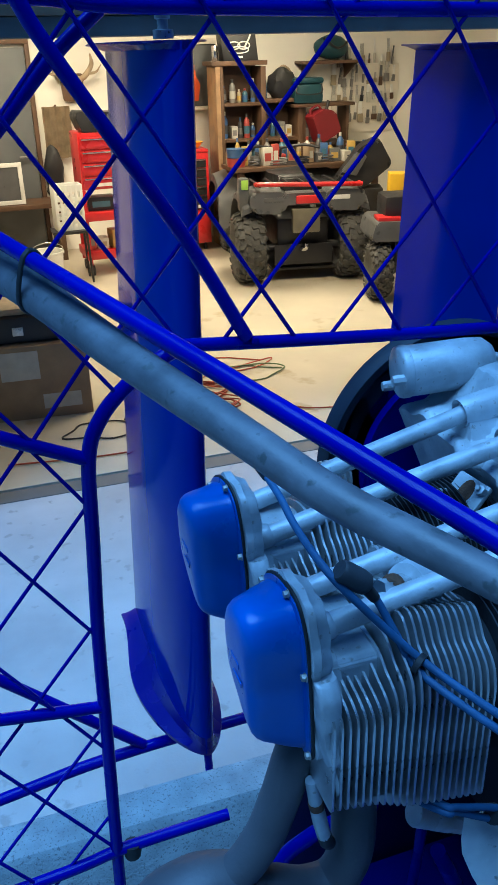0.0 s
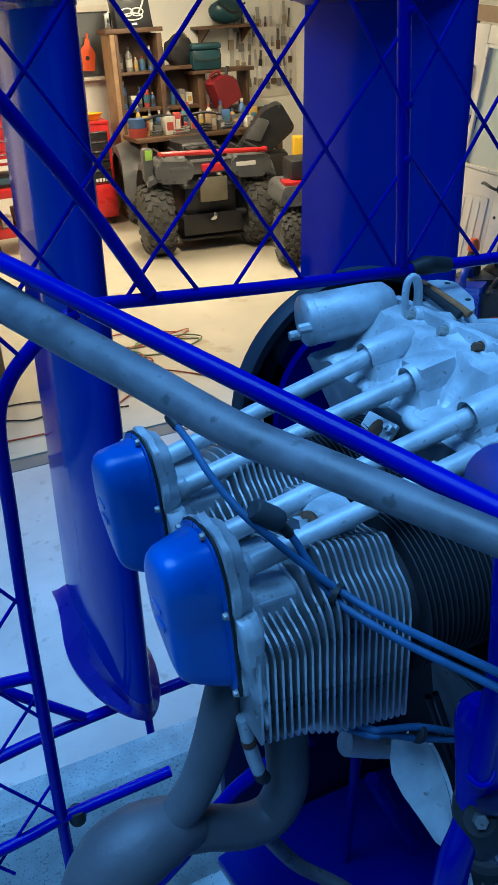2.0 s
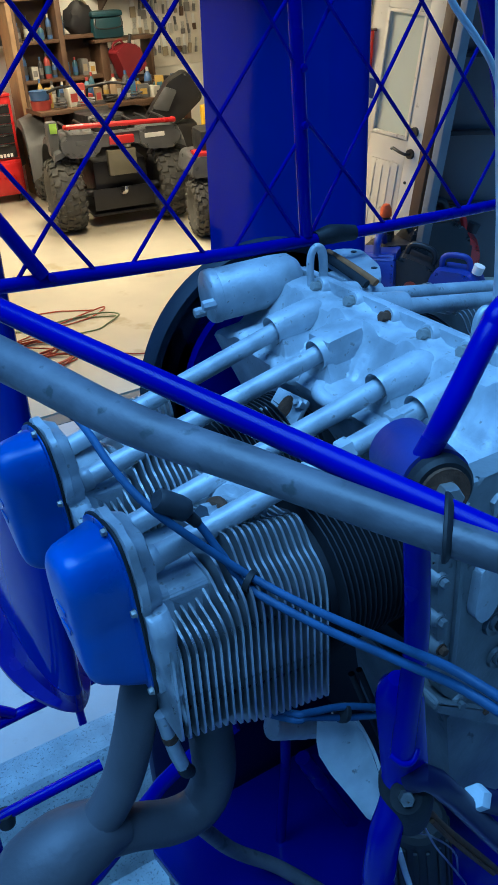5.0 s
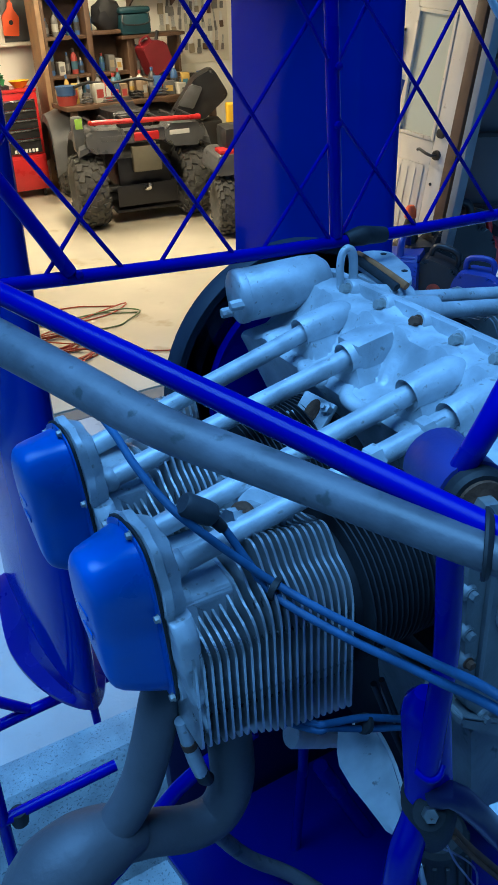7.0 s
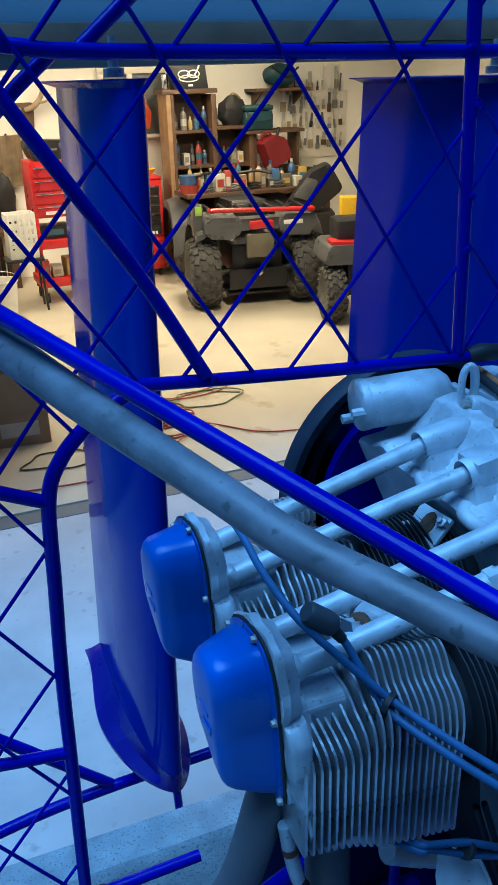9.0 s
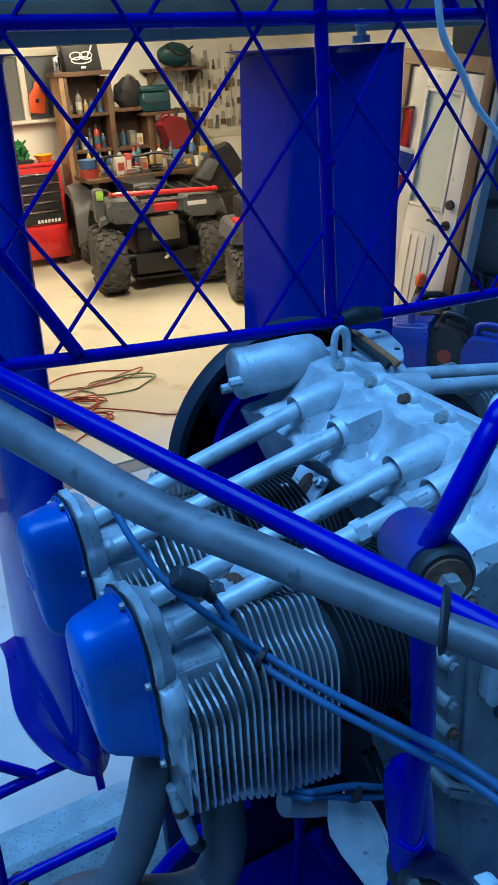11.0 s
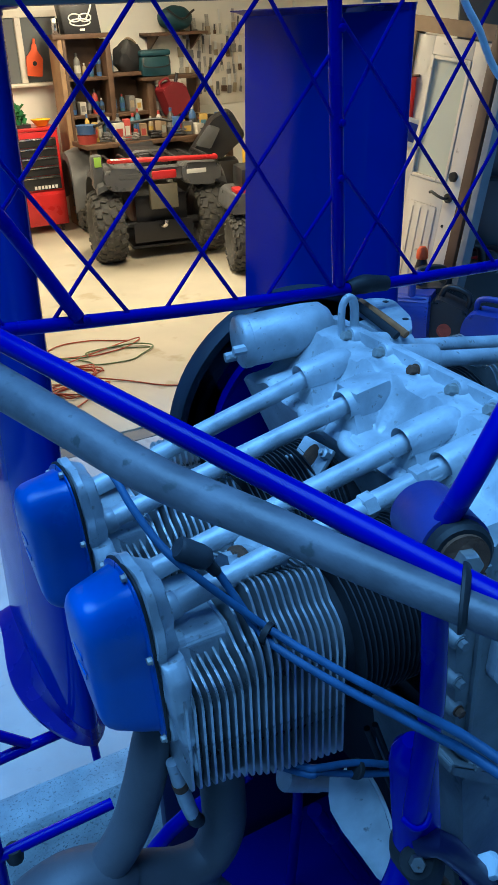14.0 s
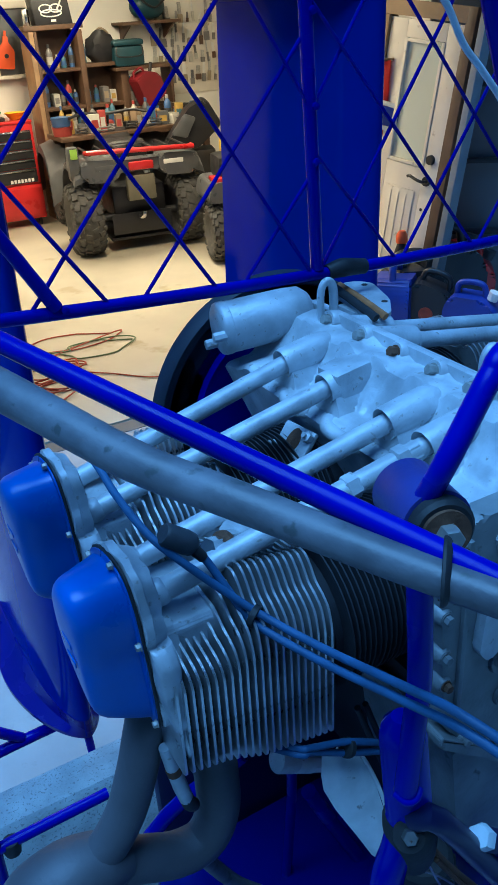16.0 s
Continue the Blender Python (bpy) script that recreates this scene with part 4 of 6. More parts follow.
lead([(0.300, 0.440, 1.342), (0.333, 0.402, 1.340), (0.3456, 0.40, 1.3373), (0.3896, 0.40, 1.3094), (0.4507, 0.40, 1.275), (0.52, 0.40, 1.222)])
for p, d in (((0.3030, 0.4155, 1.507), (0.2, -0.3, -0.1)), ((0.3854, 0.400, 1.3190), (0.064, 0.0, -0.042))):
    thing("cable_tie", lathe([(0.0085, -0.003), (0.0098, -0.0025), (0.0098, 0.0025), (0.0085, 0.003), (0.0085, -0.003)], 14, along(p, (p[0] + d[0], p[1] + d[1], p[2] + d[2]))), RUBBER, "black cable tie round two leads", "cable tie")

BR0, BR1 = V(-0.09, 1.008, 1.8645), V(0.385, 0.088, 1.6515)
brace = thing("brace_tube", tube([BR0, BR1], 0.0078, 16, 1), BLUE, "royal blue brace tube running from cage to engine mount", "tube")
part("end_lug", box((-0.012, -0.012, -0.004), (0.012, 0.03, 0.004), 0.003, Matrix.Translation(BR0)), BLUE, brace)
part("weld_bead", lathe([(0.0078, -0.004), (0.0095, -0.001), (0.0095, 0.001), (0.0078, 0.004)], 14, along(BR0.lerp(BR1, 0.985), BR1)), BLUE, brace)
HOSE_LINE = [(-0.037, 0.944, 1.803), (0.017, 0.832, 1.778), (0.061, 0.735, 1.761), (0.097, 0.646, 1.745), (0.123, 0.575, 1.735), (0.17, 0.458, 1.718), (0.208, 0.379, 1.7005), (0.247, 0.315, 1.690), (0.303, 0.221, 1.6755), (0.36, 0.13, 1.664)]
hose = thing("hose", tube(HOSE_LINE, [0.0190, 0.0190, 0.0186, 0.0170, 0.0158, 0.0142, 0.0134, 0.0122, 0.0105, 0.0100], 22), HOSE, "scuffed grey rubber hose tied under the brace tube", "hose")
part("end_clamp", lathe([(0.0196, -0.006), (0.0208, -0.005), (0.0208, 0.005), (0.0196, 0.006)], 24, along(HOSE_LINE[0], HOSE_LINE[1])), STEEL, hose, "steel band clamp")


def zip_tie(f, h):
    """A strap round brace tube and hose at the share f of the brace; h: the hose's axis there."""
    p = BR0.lerp(BR1, f)
    down = (h - p)
    d = down.normalized()
    ax = (BR1 - BR0).normalized()
    sd = d.cross(ax).normalized()
    rh = 0.0105 if h.y < 0.4 else 0.0188
    pts = [p - d * 0.0095, p + sd * 0.0095, h + sd * (rh + 0.001), h + d * (rh + 0.001) + sd * 0.006, h + d * (rh + 0.001) - sd * 0.006, h - sd * (rh + 0.001), p - sd * 0.0095, p - d * 0.0095]
    tie = thing("zip_tie", tube(pts, 0.0018, 8, 4, 1.8), RUBBER, "black zip tie holding hose to brace tube", "zip tie")
    part("buckle", box((-0.0028, -0.003, -0.003), (0.003, 0.003, 0.003), 0.001, Matrix.Translation(p + d * 0.006 - sd * 0.0105)), RUBBER, tie)


zip_tie(0.860, V(0.311, 0.209, 1.6745))
zip_tie(0.315, V(0.062, 0.733, 1.7605))

# engine mount: cup, washer, bolt and stand tubes
mount = holder("engine_stand", "royal blue welded engine stand with rubber mounts", "engine stand")
C0, C1 = V(0.375, 0.320, 1.651), V(0.3545, 0.252, 1.6575)
part("cup", lathe([(0.0, -0.004), (0.0215, -0.003), (0.0235, 0.0), (0.0235, 0.052), (0.0, 0.052)], 28, along(C0, C1)), CUPBLUE, mount)
part("bushing", lathe([(0.0190, 0.052), (0.0215, 0.053), (0.0215, 0.060), (0.019, 0.063), (0.0, 0.063)], 28, along(C0, C1)), RUBBER, mount, "black rubber bushing")
part("washer", lathe([(0.0, 0.0632), (0.0162, 0.0632), (0.0162, 0.066), (0.0, 0.066)], 28, along(C0, C1)), RUST, mount, "rusty steel washer")
part("bolt", lathe([(0.0085, 0.066), (0.0085, 0.073), (0.0074, 0.0755), (0.0, 0.0755)], 6, along(C0, C1)), STEEL, mount, "steel hex bolt head")
part("strut", tube([(0.356, 0.282, 1.664), (0.363, 0.270, 1.699), (0.383, 0.270, 1.731), (0.397, 0.272, 1.748), (0.415, 0.278, 1.757), (0.52, 0.32, 1.765)], 0.0078, 16, 5), BLUE, mount)
part("strut", tube([(0.362, 0.290, 1.64), (0.366, 0.290, 1.588), (0.3705, 0.290, 1.508), (0.3660, 0.289, 1.45), (0.3605, 0.288, 1.392)], 0.0094, 16, 4), BLUE, mount)
D0, D1 = V(0.3690, 0.305, 1.445), V(0.3810, 0.305, 1.335)
part("socket_tube", lathe([(0.0, -0.012), (0.008, -0.011), (0.0165, 0.0), (0.0195, 0.012), (0.0200, 0.108), (0.0205, 0.110), (0.0, 0.111)], 28, along(D0, D1)), BLUE, mount)
part("strut_weld", tube([(0.3500, 0.290, 1.3950), (0.3550, 0.2805, 1.3910), (0.3635, 0.2785, 1.3910), (0.3715, 0.283, 1.3945)], 0.0030, 10, 4), BLUE, mount)
part("lower_bushing", lathe([(0.0, 0.111), (0.0205, 0.111), (0.0232, 0.116), (0.0238, 0.128), (0.0225, 0.150), (0.0195, 0.168), (0.016, 0.178), (0.0, 0.18)], 26, along(D0, D1)), RUBBER, mount, "black rubber bushing")
BM = along((0.3655, 0.287, 1.337), (0.330, 0.225, 1.40))
part("lower_washer", lathe([(0.0, 0.0), (0.0135, 0.0), (0.0135, 0.004), (0.0, 0.004)], 22, BM), RUBBER, mount, "black washer")
part("lower_bolt", lathe([(0.0068, 0.004), (0.0068, 0.011), (0.0058, 0.013), (0.0, 0.013)], 6, BM), STEEL, mount, "steel hex bolt head")
part("strut", tube([(0.376, 0.310, 1.330), (0.3690, 0.305, 1.300), (0.3610, 0.305, 1.268), (0.3575, 0.306, 1.225), (0.3590, 0.308, 1.18), (0.372, 0.31, 0.93)], [0.011, 0.0135, 0.0150, 0.0155, 0.0155, 0.0155], 18, 5), BLUE, mount)
part("strut", tube([(0.412, 0.55, 1.16), (0.409, 0.55, 1.08), (0.395, 0.55, 0.93)], 0.0065, 12, 1), BLUE, mount)
part("strut", tube([(0.415, 0.52, 1.112), (0.456, 0.52, 1.013), (0.492, 0.52, 0.93)], 0.0095, 14, 1), BLUE, mount)
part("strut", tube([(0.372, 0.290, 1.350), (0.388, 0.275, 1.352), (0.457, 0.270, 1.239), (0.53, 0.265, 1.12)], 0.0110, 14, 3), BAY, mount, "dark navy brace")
part("strut", tube([(0.05, 0.62, 0.92), (0.16, 0.58, 1.02), (0.25, 0.56, 1.14), (0.34, 0.54, 1.20)], 0.009, 14, 4), BLUE, mount)

# exhaust: two port pipes into one collector
exh = holder("exhaust_manifold", "dull dark steel exhaust pipes joining a collector", "exhaust")
part("port_pipe", tube([(0.228, 0.468, 1.430), (0.212, 0.463, 1.391), (0.198, 0.462, 1.345), (0.180, 0.462, 1.299), (0.152, 0.463, 1.262), (0.112, 0.466, 1.245), (0.07, 0.470, 1.238)], 0.0190, 20, 6), EXH, exh)
part("port_pipe", tube([(0.276, 0.475, 1.36), (0.276, 0.466, 1.285), (0.273, 0.465, 1.238), (0.255, 0.465, 1.206), (0.222, 0.465, 1.206), (0.181, 0.465, 1.228), (0.131, 0.466, 1.242), (0.08, 0.47, 1.238)], 0.0222, 20, 6), EXH, exh)
part("collector", tube([(0.176, 0.464, 1.240), (0.150, 0.465, 1.246), (0.122, 0.466, 1.244), (0.092, 0.468, 1.228), (0.074, 0.470, 1.195), (0.066, 0.474, 1.14), (0.062, 0.48, 1.05), (0.06, 0.49, 0.90)], [0.020, 0.031, 0.038, 0.041, 0.041, 0.041, 0.041, 0.041], 26, 6), EXH, exh)
part("clamp_band", lathe([(0.0412, -0.008), (0.0428, -0.007), (0.0428, 0.007), (0.0412, 0.008)], 26, along((0.064, 0.477, 1.10), (0.062, 0.48, 1.05))), STEEL, exh, "dull band clamp")
part("port_flange", lathe([(0.0, 0), (0.026, 0), (0.026, 0.008), (0.0, 0.008)], 20, along((0.222, 0.470, 1.428), (0.205, 0.462, 1.395))), SILVER, exh)
# lower spark plug shield and its elbow
elb = holder("lower_plug", "silver shielded lower spark plug elbow", "spark plug")
part("shell", tube([(0.2195, 0.44, 1.383), (0.2245, 0.44, 1.352)], [0.0056, 0.0066], 14, 1), SILVER, elb)
part("ring", tube([(0.2240, 0.44, 1.355), (0.2255, 0.44, 1.347)], 0.0072, 14, 1), RUST, elb, "rusty ring")
part("sleeve", tube([(0.2253, 0.44, 1.347), (0.229, 0.44, 1.327), (0.233, 0.44, 1.308)], [0.0066, 0.0070, 0.0066], 14, 2), SILVER, elb)
part("boot", tube([(0.233, 0.44, 1.310), (0.236, 0.442, 1.297), (0.241, 0.446, 1.288)], 0.0068, 12, 3), RUBBER, elb)
# intake pipe fittings under the head
fit_ = holder("intake_fitting", "silver intake coupling with hose clamp", "fitting")
part("coupling", lathe([(0.0, 0.0), (0.0135, 0.0), (0.0145, 0.002), (0.0145, 0.022), (0.0138, 0.024), (0.0145, 0.026), (0.0145, 0.046), (0.0, 0.047)], 20, along((0.352, 0.48, 1.245), (0.435, 0.476, 1.198))), SILVER, fit_)
part("nut", lathe([(0.0135, 0.047), (0.0135, 0.066), (0.0, 0.066)], 8, along((0.352, 0.48, 1.245), (0.435, 0.476, 1.198))), SILVER, fit_)
tg_rows = ((1.219, 0.474, 0.41, 0.434), (1.197, 0.467, 0.404, 0.456), (1.181, 0.461, 0.403, 0.462), (1.151, 0.452, 0.413, 0.47), (1.121, 0.44, 0.427, 0.473), (1.096, 0.431, 0.438, 0.472), (1.084, 0.425, 0.443, 0.466), (1.078, 0.423, 0.448, 0.46))
tg = loft([[(a, y + 0.005, z), (a + (b - a) * 0.25, y - 0.002, z), (a + (b - a) * 0.75, y - 0.002, z + 0.001), (b, y + 0.007, z + 0.002), (a + (b - a) * 0.75, y + 0.004, z), (a + (b - a) * 0.25, y + 0.004, z)] for z, y, a, b in tg_rows])
TG = Matrix.Translation((0.044, -0.051, 1.936)) @ Matrix.Scale(0.89, 4) @ Matrix.Translation((-0.044, 0.051, -1.936))
bmesh.ops.transform(tg, matrix=TG, verts=list(tg.verts))
shield = thing("plug_shield", tg, PALESHEET, "pale silver sheet bracket hanging below the cylinder", "bracket")
part("folded_lip", tube([TG @ Vector((b + 0.002, y + 0.004, z)) for z, y, a, b in tg_rows[1:6]], 0.0022, 8, 4), PALESHEET, shield)
for off, r in ((0.014, 0.0036), (0.024, 0.0034)):
    thing("drain_line", tube([(0.420 + off, 0.45, 1.30), (0.440 + off, 0.45, 1.24), (0.475 + off, 0.45, 1.14), (0.515 + off, 0.45, 1.02), (0.55 + off, 0.45, 0.93)], r, 10), RUBBER, "black drain line beside the bracket", "hose")
flt = holder("oil_filter", "black fluted canister oil filter below the accessory case", "oil filter")
FA = along((0.452, 0.36, 1.163), (0.468, 0.36, 1.028))
part("canister", lathe([(0.0, 0.0), (0.026, 0.001), (0.031, 0.006), (0.032, 0.05), (0.032, 0.135), (0.0, 0.137)], 28, FA), RUBBER, flt)
for k in range(16):
    part("flute", box((0.0312, -0.0022, 0.018), (0.0345, 0.0022, 0.13), 0.0008, FA @ pose(0, 0, 0, 0, 0, 22.5 * k)), RUBBER, flt)
thing("control_rod", tube([(0.402, 0.300, 1.281), (0.431, 0.300, 1.228), (0.495, 0.300, 1.125), (0.54, 0.30, 1.05)], 0.0036, 10), RUST, "rusty steel control rod beside the stand", "rod")
thing("control_rod", tube([(0.408, 0.296, 1.262), (0.440, 0.296, 1.205), (0.505, 0.296, 1.10)], 0.0024, 8), RUST, "thin rusty steel rod beside the stand", "rod")
cf = holder("hose_fitting", "pale blue anodised fitting on a dark hose", "fitting")
CFA = along((0.4285, 0.270, 1.309), (0.4465, 0.270, 1.291))
part("nut", lathe([(0.0, 0.0), (0.0105, 0.0), (0.0120, 0.003), (0.0120, 0.012), (0.0, 0.012)], 6, CFA), PALE, cf)
part("hose_end", lathe([(0.0098, 0.012), (0.0108, 0.014), (0.0108, 0.10), (0.0, 0.10)], 16, CFA), BAY, cf, "dark navy hose end")
thing("breather_tube", tube([(0.383, 0.31, 1.223), (0.392, 0.31, 1.184), (0.403, 0.31, 1.136), (0.410, 0.31, 1.06)], 0.0030, 10), PALESHEET, "thin pale breather tube", "tube")
for dy in (0.0, 0.012):
    thing("lock_wire", tube([(0.411 - dy, 0.31, 1.239), (0.430, 0.31, 1.190 + dy), (0.447 + dy, 0.31, 1.155), (0.481, 0.31 + dy, 1.084)], 0.0011, 6), STEEL, "thin twisted steel lock wire", "wire")
thing("drain_line", tube([(0.27, 0.52, 1.10), (0.31, 0.52, 1.02), (0.36, 0.5, 0.97), (0.40, 0.46, 0.935)], 0.009, 12), HOSE, "grey drain hose under the exhaust", "hose")
# ---- garage contents ----


def bars(parent, rows, material, name="lettering_bar", label=""):
    for lo, hi in rows:
        part(name, box(lo, hi), material, parent, label, smooth=False)


# bookcase: open pine and brown boards, wide left bay, lower right bay
def make_bookcase():
    b = holder("bookcase", "brown stained wooden bookcase crowded with bottles", "bookcase", Matrix.Translation((2.50, 8.66, 0.012)))
    part("side_panel", box((0.085, 0.0, 0), (0.134, 0.32, 1.80), 0.006), PINE, b, "pale raw pine upright")
    part("side_panel", box((0.136, 0.004, 0), (0.168, 0.32, 1.80), 0.004), WOOD, b)
    for x, top in ((0.57, 1.79), (0.985, 1.47)):
        part("side_panel", box((x, 0.0, 0), (x + 0.055, 0.32, top), 0.004), WOOD, b)
    part("side_panel", box((1.50, 0.0, 0), (1.55, 0.32, 0.985), 0.004), WOOD, b)
    part("top", box((0.045, -0.01, 1.802), (0.64, 0.33, 1.845), 0.004), WOOD, b)
    for z in (0.42, 0.76, 1.07, 1.42):
        part("shelf", box((0.161, 0.01, z), (0.569, 0.31, z + 0.03), 0.003), WOOD, b)
    for z in (0.42, 0.76, 1.06, 1.44):
        part("shelf", box((0.626, 0.01, z), (0.984, 0.31, z + 0.035), 0.003), WOOD, b)
    for z in (0.42, 0.74, 0.988):
        part("shelf", box((1.041, 0.0, z), (1.56, 0.32, z + 0.035), 0.003), WOOD, b)
    part("back", box((0.16, 0.312, 0.05), (1.04, 0.325, 1.46)), WOOD, b)
    part("back", box((0.16, 0.312, 1.462), (0.62, 0.325, 1.80)), WOOD, b)
    return b


make_bookcase()
COLS = [mat("bottle_%d" % i, c, 0.4, 0, 0.15, 12, 0.05, 80) for i, c in enumerate(((0.05, 0.12, 0.28), (0.50, 0.48, 0.42), (0.36, 0.05, 0.04), (0.06, 0.06, 0.065), (0.32, 0.26, 0.17), (0.05, 0.14, 0.20), (0.19, 0.18, 0.17), (0.42, 0.27, 0.06)))]
COLNAMES = ["blue", "white", "red", "black", "tan", "teal", "grey", "amber"]


def bottle(x, y, z, r, h, ci):
    bt = holder("bottle", COLNAMES[ci] + " plastic workshop bottle on a shelf", "bottle", Matrix.Translation((x, y, z)), "shelf bottles")
    part("body", lathe([(r * 0.92, 0), (r, h * 0.05), (r, h * 0.62), (r * 0.8, h * 0.74), (r * 0.4, h * 0.82), (r * 0.36, h * 0.86)], 14), COLS[ci], bt)
    part("cap", lathe([(r * 0.42, h * 0.86), (r * 0.42, h), (0, h)], 12), COLS[(ci + 1) % 4], bt)
    part("label_band", lathe([(r * 1.015, h * 0.18), (r * 1.015, h * 0.5)], 14), COLS[(ci + 3) % 8], bt)
    return bt


def carton(x, y, z, w, d, h, material, label, rz=0):
    c = holder("carton", label, "box", pose(x, y, z, 0, 0, rz), "shelf cartons")
    part("body", box((-w / 2, -d / 2, 0), (w / 2, d / 2, h), 0.004), material, c)
    part("front_label", box((-w * 0.35, -d / 2 - 0.002, h * 0.25), (w * 0.3, -d / 2 - 0.0005, h * 0.7)), COLS[random.randrange(8)], c)
    return c


rs = random.Random(5)
for z, xa, xb in ((1.112, 2.67, 3.07), (1.462, 2.67, 3.07), (0.802, 2.67, 3.07), (1.107, 3.13, 3.48), (1.487, 3.13, 3.24)):
    x = xa + 0.05
    while x < xb - 0.03:
        if rs.random() < 0.75:
            bottle(x, 8.76 + rs.random() * 0.1, z, 0.020 + rs.random() * 0.014, 0.12 + rs.random() * 0.15, rs.randrange(8))
        else:
            carton(x, 8.80, z, 0.066, 0.12, 0.10 + rs.random() * 0.08, COLS[rs.choice((1, 4, 6))], "small faded cardboard carton on a shelf")
        x += 0.066 + rs.random() * 0.016
for x in (3.60, 3.69):
    bottle(x, 8.76, 1.035, 0.045, 0.30, 3)

# black printed box on the bookcase
bx = holder("printed_box", "black box with a white printed pattern on top of the bookcase", "box", pose(2.87, 8.80, 1.857, 0, 0, -6))
part("body", prism([(-0.17, 0.0), (0.19, 0.0), (0.16, 0.26), (-0.20, 0.26)], "y", -0.12, 0.12, 0.006), BLACKP, bx)
for cx, cz, rx, rz in ((-0.06, 0.14, 0.060, 0.034), (0.04, 0.14, 0.060, 0.034), (-0.01, 0.10, 0.10, 0.03)):
    part("print_loop", tube([(cx + rx * math.cos(k * math.pi / 8), -0.124, cz + rz * math.sin(k * math.pi / 8)) for k in range(17)], 0.006, 8, 2), WHITE, bx)
part("print_bar", box((-0.02, -0.124, 0.025), (0.03, -0.121, 0.045), 0.001), WHITE, bx)
part("ribbon", tube([(0.05, -0.13, 0.13), (0.09, -0.135, 0.2), (0.12, -0.13, 0.28)], 0.008, 8), WHITE, bx)
tin = thing("drinks_can", lathe([(0.030, 0), (0.034, 0.006), (0.034, 0.13), (0.028, 0.145), (0.0, 0.145)], 18), CHROME, "dull silver can on the bookcase", "can", m=Matrix.Translation((2.62, 8.78, 1.857)))
bag = holder("tool_bag", "dark slumped tool bag on the bookcase edge", "bag", pose(3.37, 8.82, 1.487, 0, 0, 8))
bm = bmesh.new()
bmesh.ops.create_icosphere(bm, subdivisions=3, radius=1, matrix=Matrix.Diagonal((0.17, 0.12, 0.17, 1)))
for v in bm.verts:
    v.co *= 1 + 0.22 * noise.noise(v.co * 14)
    v.co.z = max(v.co.z + 0.12, 0.0)
part("body", bm, BLACKP, bag)
part("handle", tube([(-0.08, 0, 0.22), (-0.02, -0.02, 0.31), (0.08, 0, 0.27), (0.1, 0, 0.2)], 0.01, 8), TAN, bag)
cl = holder("cool_box", "teal green plastic cool box on the shelf", "cool box", pose(3.61, 8.74, 1.43, 0, 0, -5))
part("body", box((-0.17, -0.12, 0.0), (0.15, 0.12, 0.19), 0.035), TEAL, cl)
part("lid", box((-0.175, -0.125, 0.192), (0.155, 0.125, 0.25), 0.03), TEAL, cl)
part("handle", tube([(-0.15, -0.14, 0.19), (-0.14, -0.16, 0.10), (0.1, -0.16, 0.10), (0.12, -0.14, 0.19)], 0.008, 8), BLACKP, cl)
plank = thing("plank_shelf", box((3.42, 8.62, 1.395), (4.12, 8.94, 1.428), 0.004), WOOD, "brown plank shelf under the cool box", "shelf")
for x in (3.555, 4.06):
    part("bracket", box((x, 8.70, 1.038), (x + 0.03, 8.94, 1.393), 0.003), WOOD, plank)
jg = holder("fuel_can", "dark red plastic fuel can tipped on the shelf", "fuel can", pose(3.80, 8.62, 1.085, 0, -24, 8))
part("body", prism(round_poly([(-0.13, 0), (0.14, 0), (0.15, 0.22), (0.05, 0.30), (-0.12, 0.30)], 0.03), "y", -0.09, 0.09, 0.02), DEEPRED, jg)
part("spout", tube([(0.10, 0, 0.26), (0.16, 0, 0.33)], 0.018, 10, 1), BLACKP, jg)
part("handle", tube([(-0.09, 0, 0.30), (-0.07, 0, 0.345), (0.02, 0, 0.345), (0.04, 0, 0.30)], 0.012, 8), DEEPRED, jg)

# wall shelf with teal bag and hanging tools
sh = holder("wall_shelf", "narrow wooden wall shelf high on the back wall", "shelf", Matrix.Translation((3.99, 9.08, 1.80)))
part("board", box((-0.32, -0.17, 0), (0.35, 0.168, 0.03), 0.004), WOOD, sh)
for x in (-0.24, 0.26):
    part("bracket", prism([(-0.15, -0.002), (0.16, -0.002), (0.16, -0.16)], "x", x, x + 0.02), WOOD, sh)
tb = holder("teal_bag", "teal canvas bag slumped on a wall shelf", "bag", pose(4.02, 9.03, 1.832))
bm = bmesh.new()
bmesh.ops.create_icosphere(bm, subdivisions=3, radius=1, matrix=Matrix.Diagonal((0.20, 0.12, 0.12, 1)))
for v in bm.verts:
    v.co *= 1 + 0.16 * noise.noise(v.co * 9)
    v.co.z = max(v.co.z + 0.13, 0)
part("body", bm, TEAL, tb)
part("strap", tube([(-0.15, -0.12, 0.22), (0, -0.16, 0.12), (0.16, -0.12, 0.2)], 0.012, 8), BLACKP, tb)
for k in range(44):
    x, z = 4.10 + (k % 11) * 0.075 + rs.random() * 0.03, 1.15 + (k // 11) * 0.2 + rs.random() * 0.06
    h, w = 0.10 + rs.random() * 0.16, 0.014 + rs.random() * 0.035
    tl = holder("hand_tool", "hand tool hanging on the back wall", "tool", pose(x, 9.226, z, 0, rs.uniform(-7, 7), 0), "hanging tools")
    part("blade", box((-w / 2, -0.010, h * 0.42), (w / 2, 0.004, h), 0.003), rs.choice((ZINC, STEEL, WHITE, GREYP)), tl)
    part("grip", box((-w * 0.7, -0.018, 0), (w * 0.7, 0.006, h * 0.42), 0.005), rs.choice((BLACKP, COLS[6], COLS[6], WOOD, COLS[1], COLS[4])), tl)
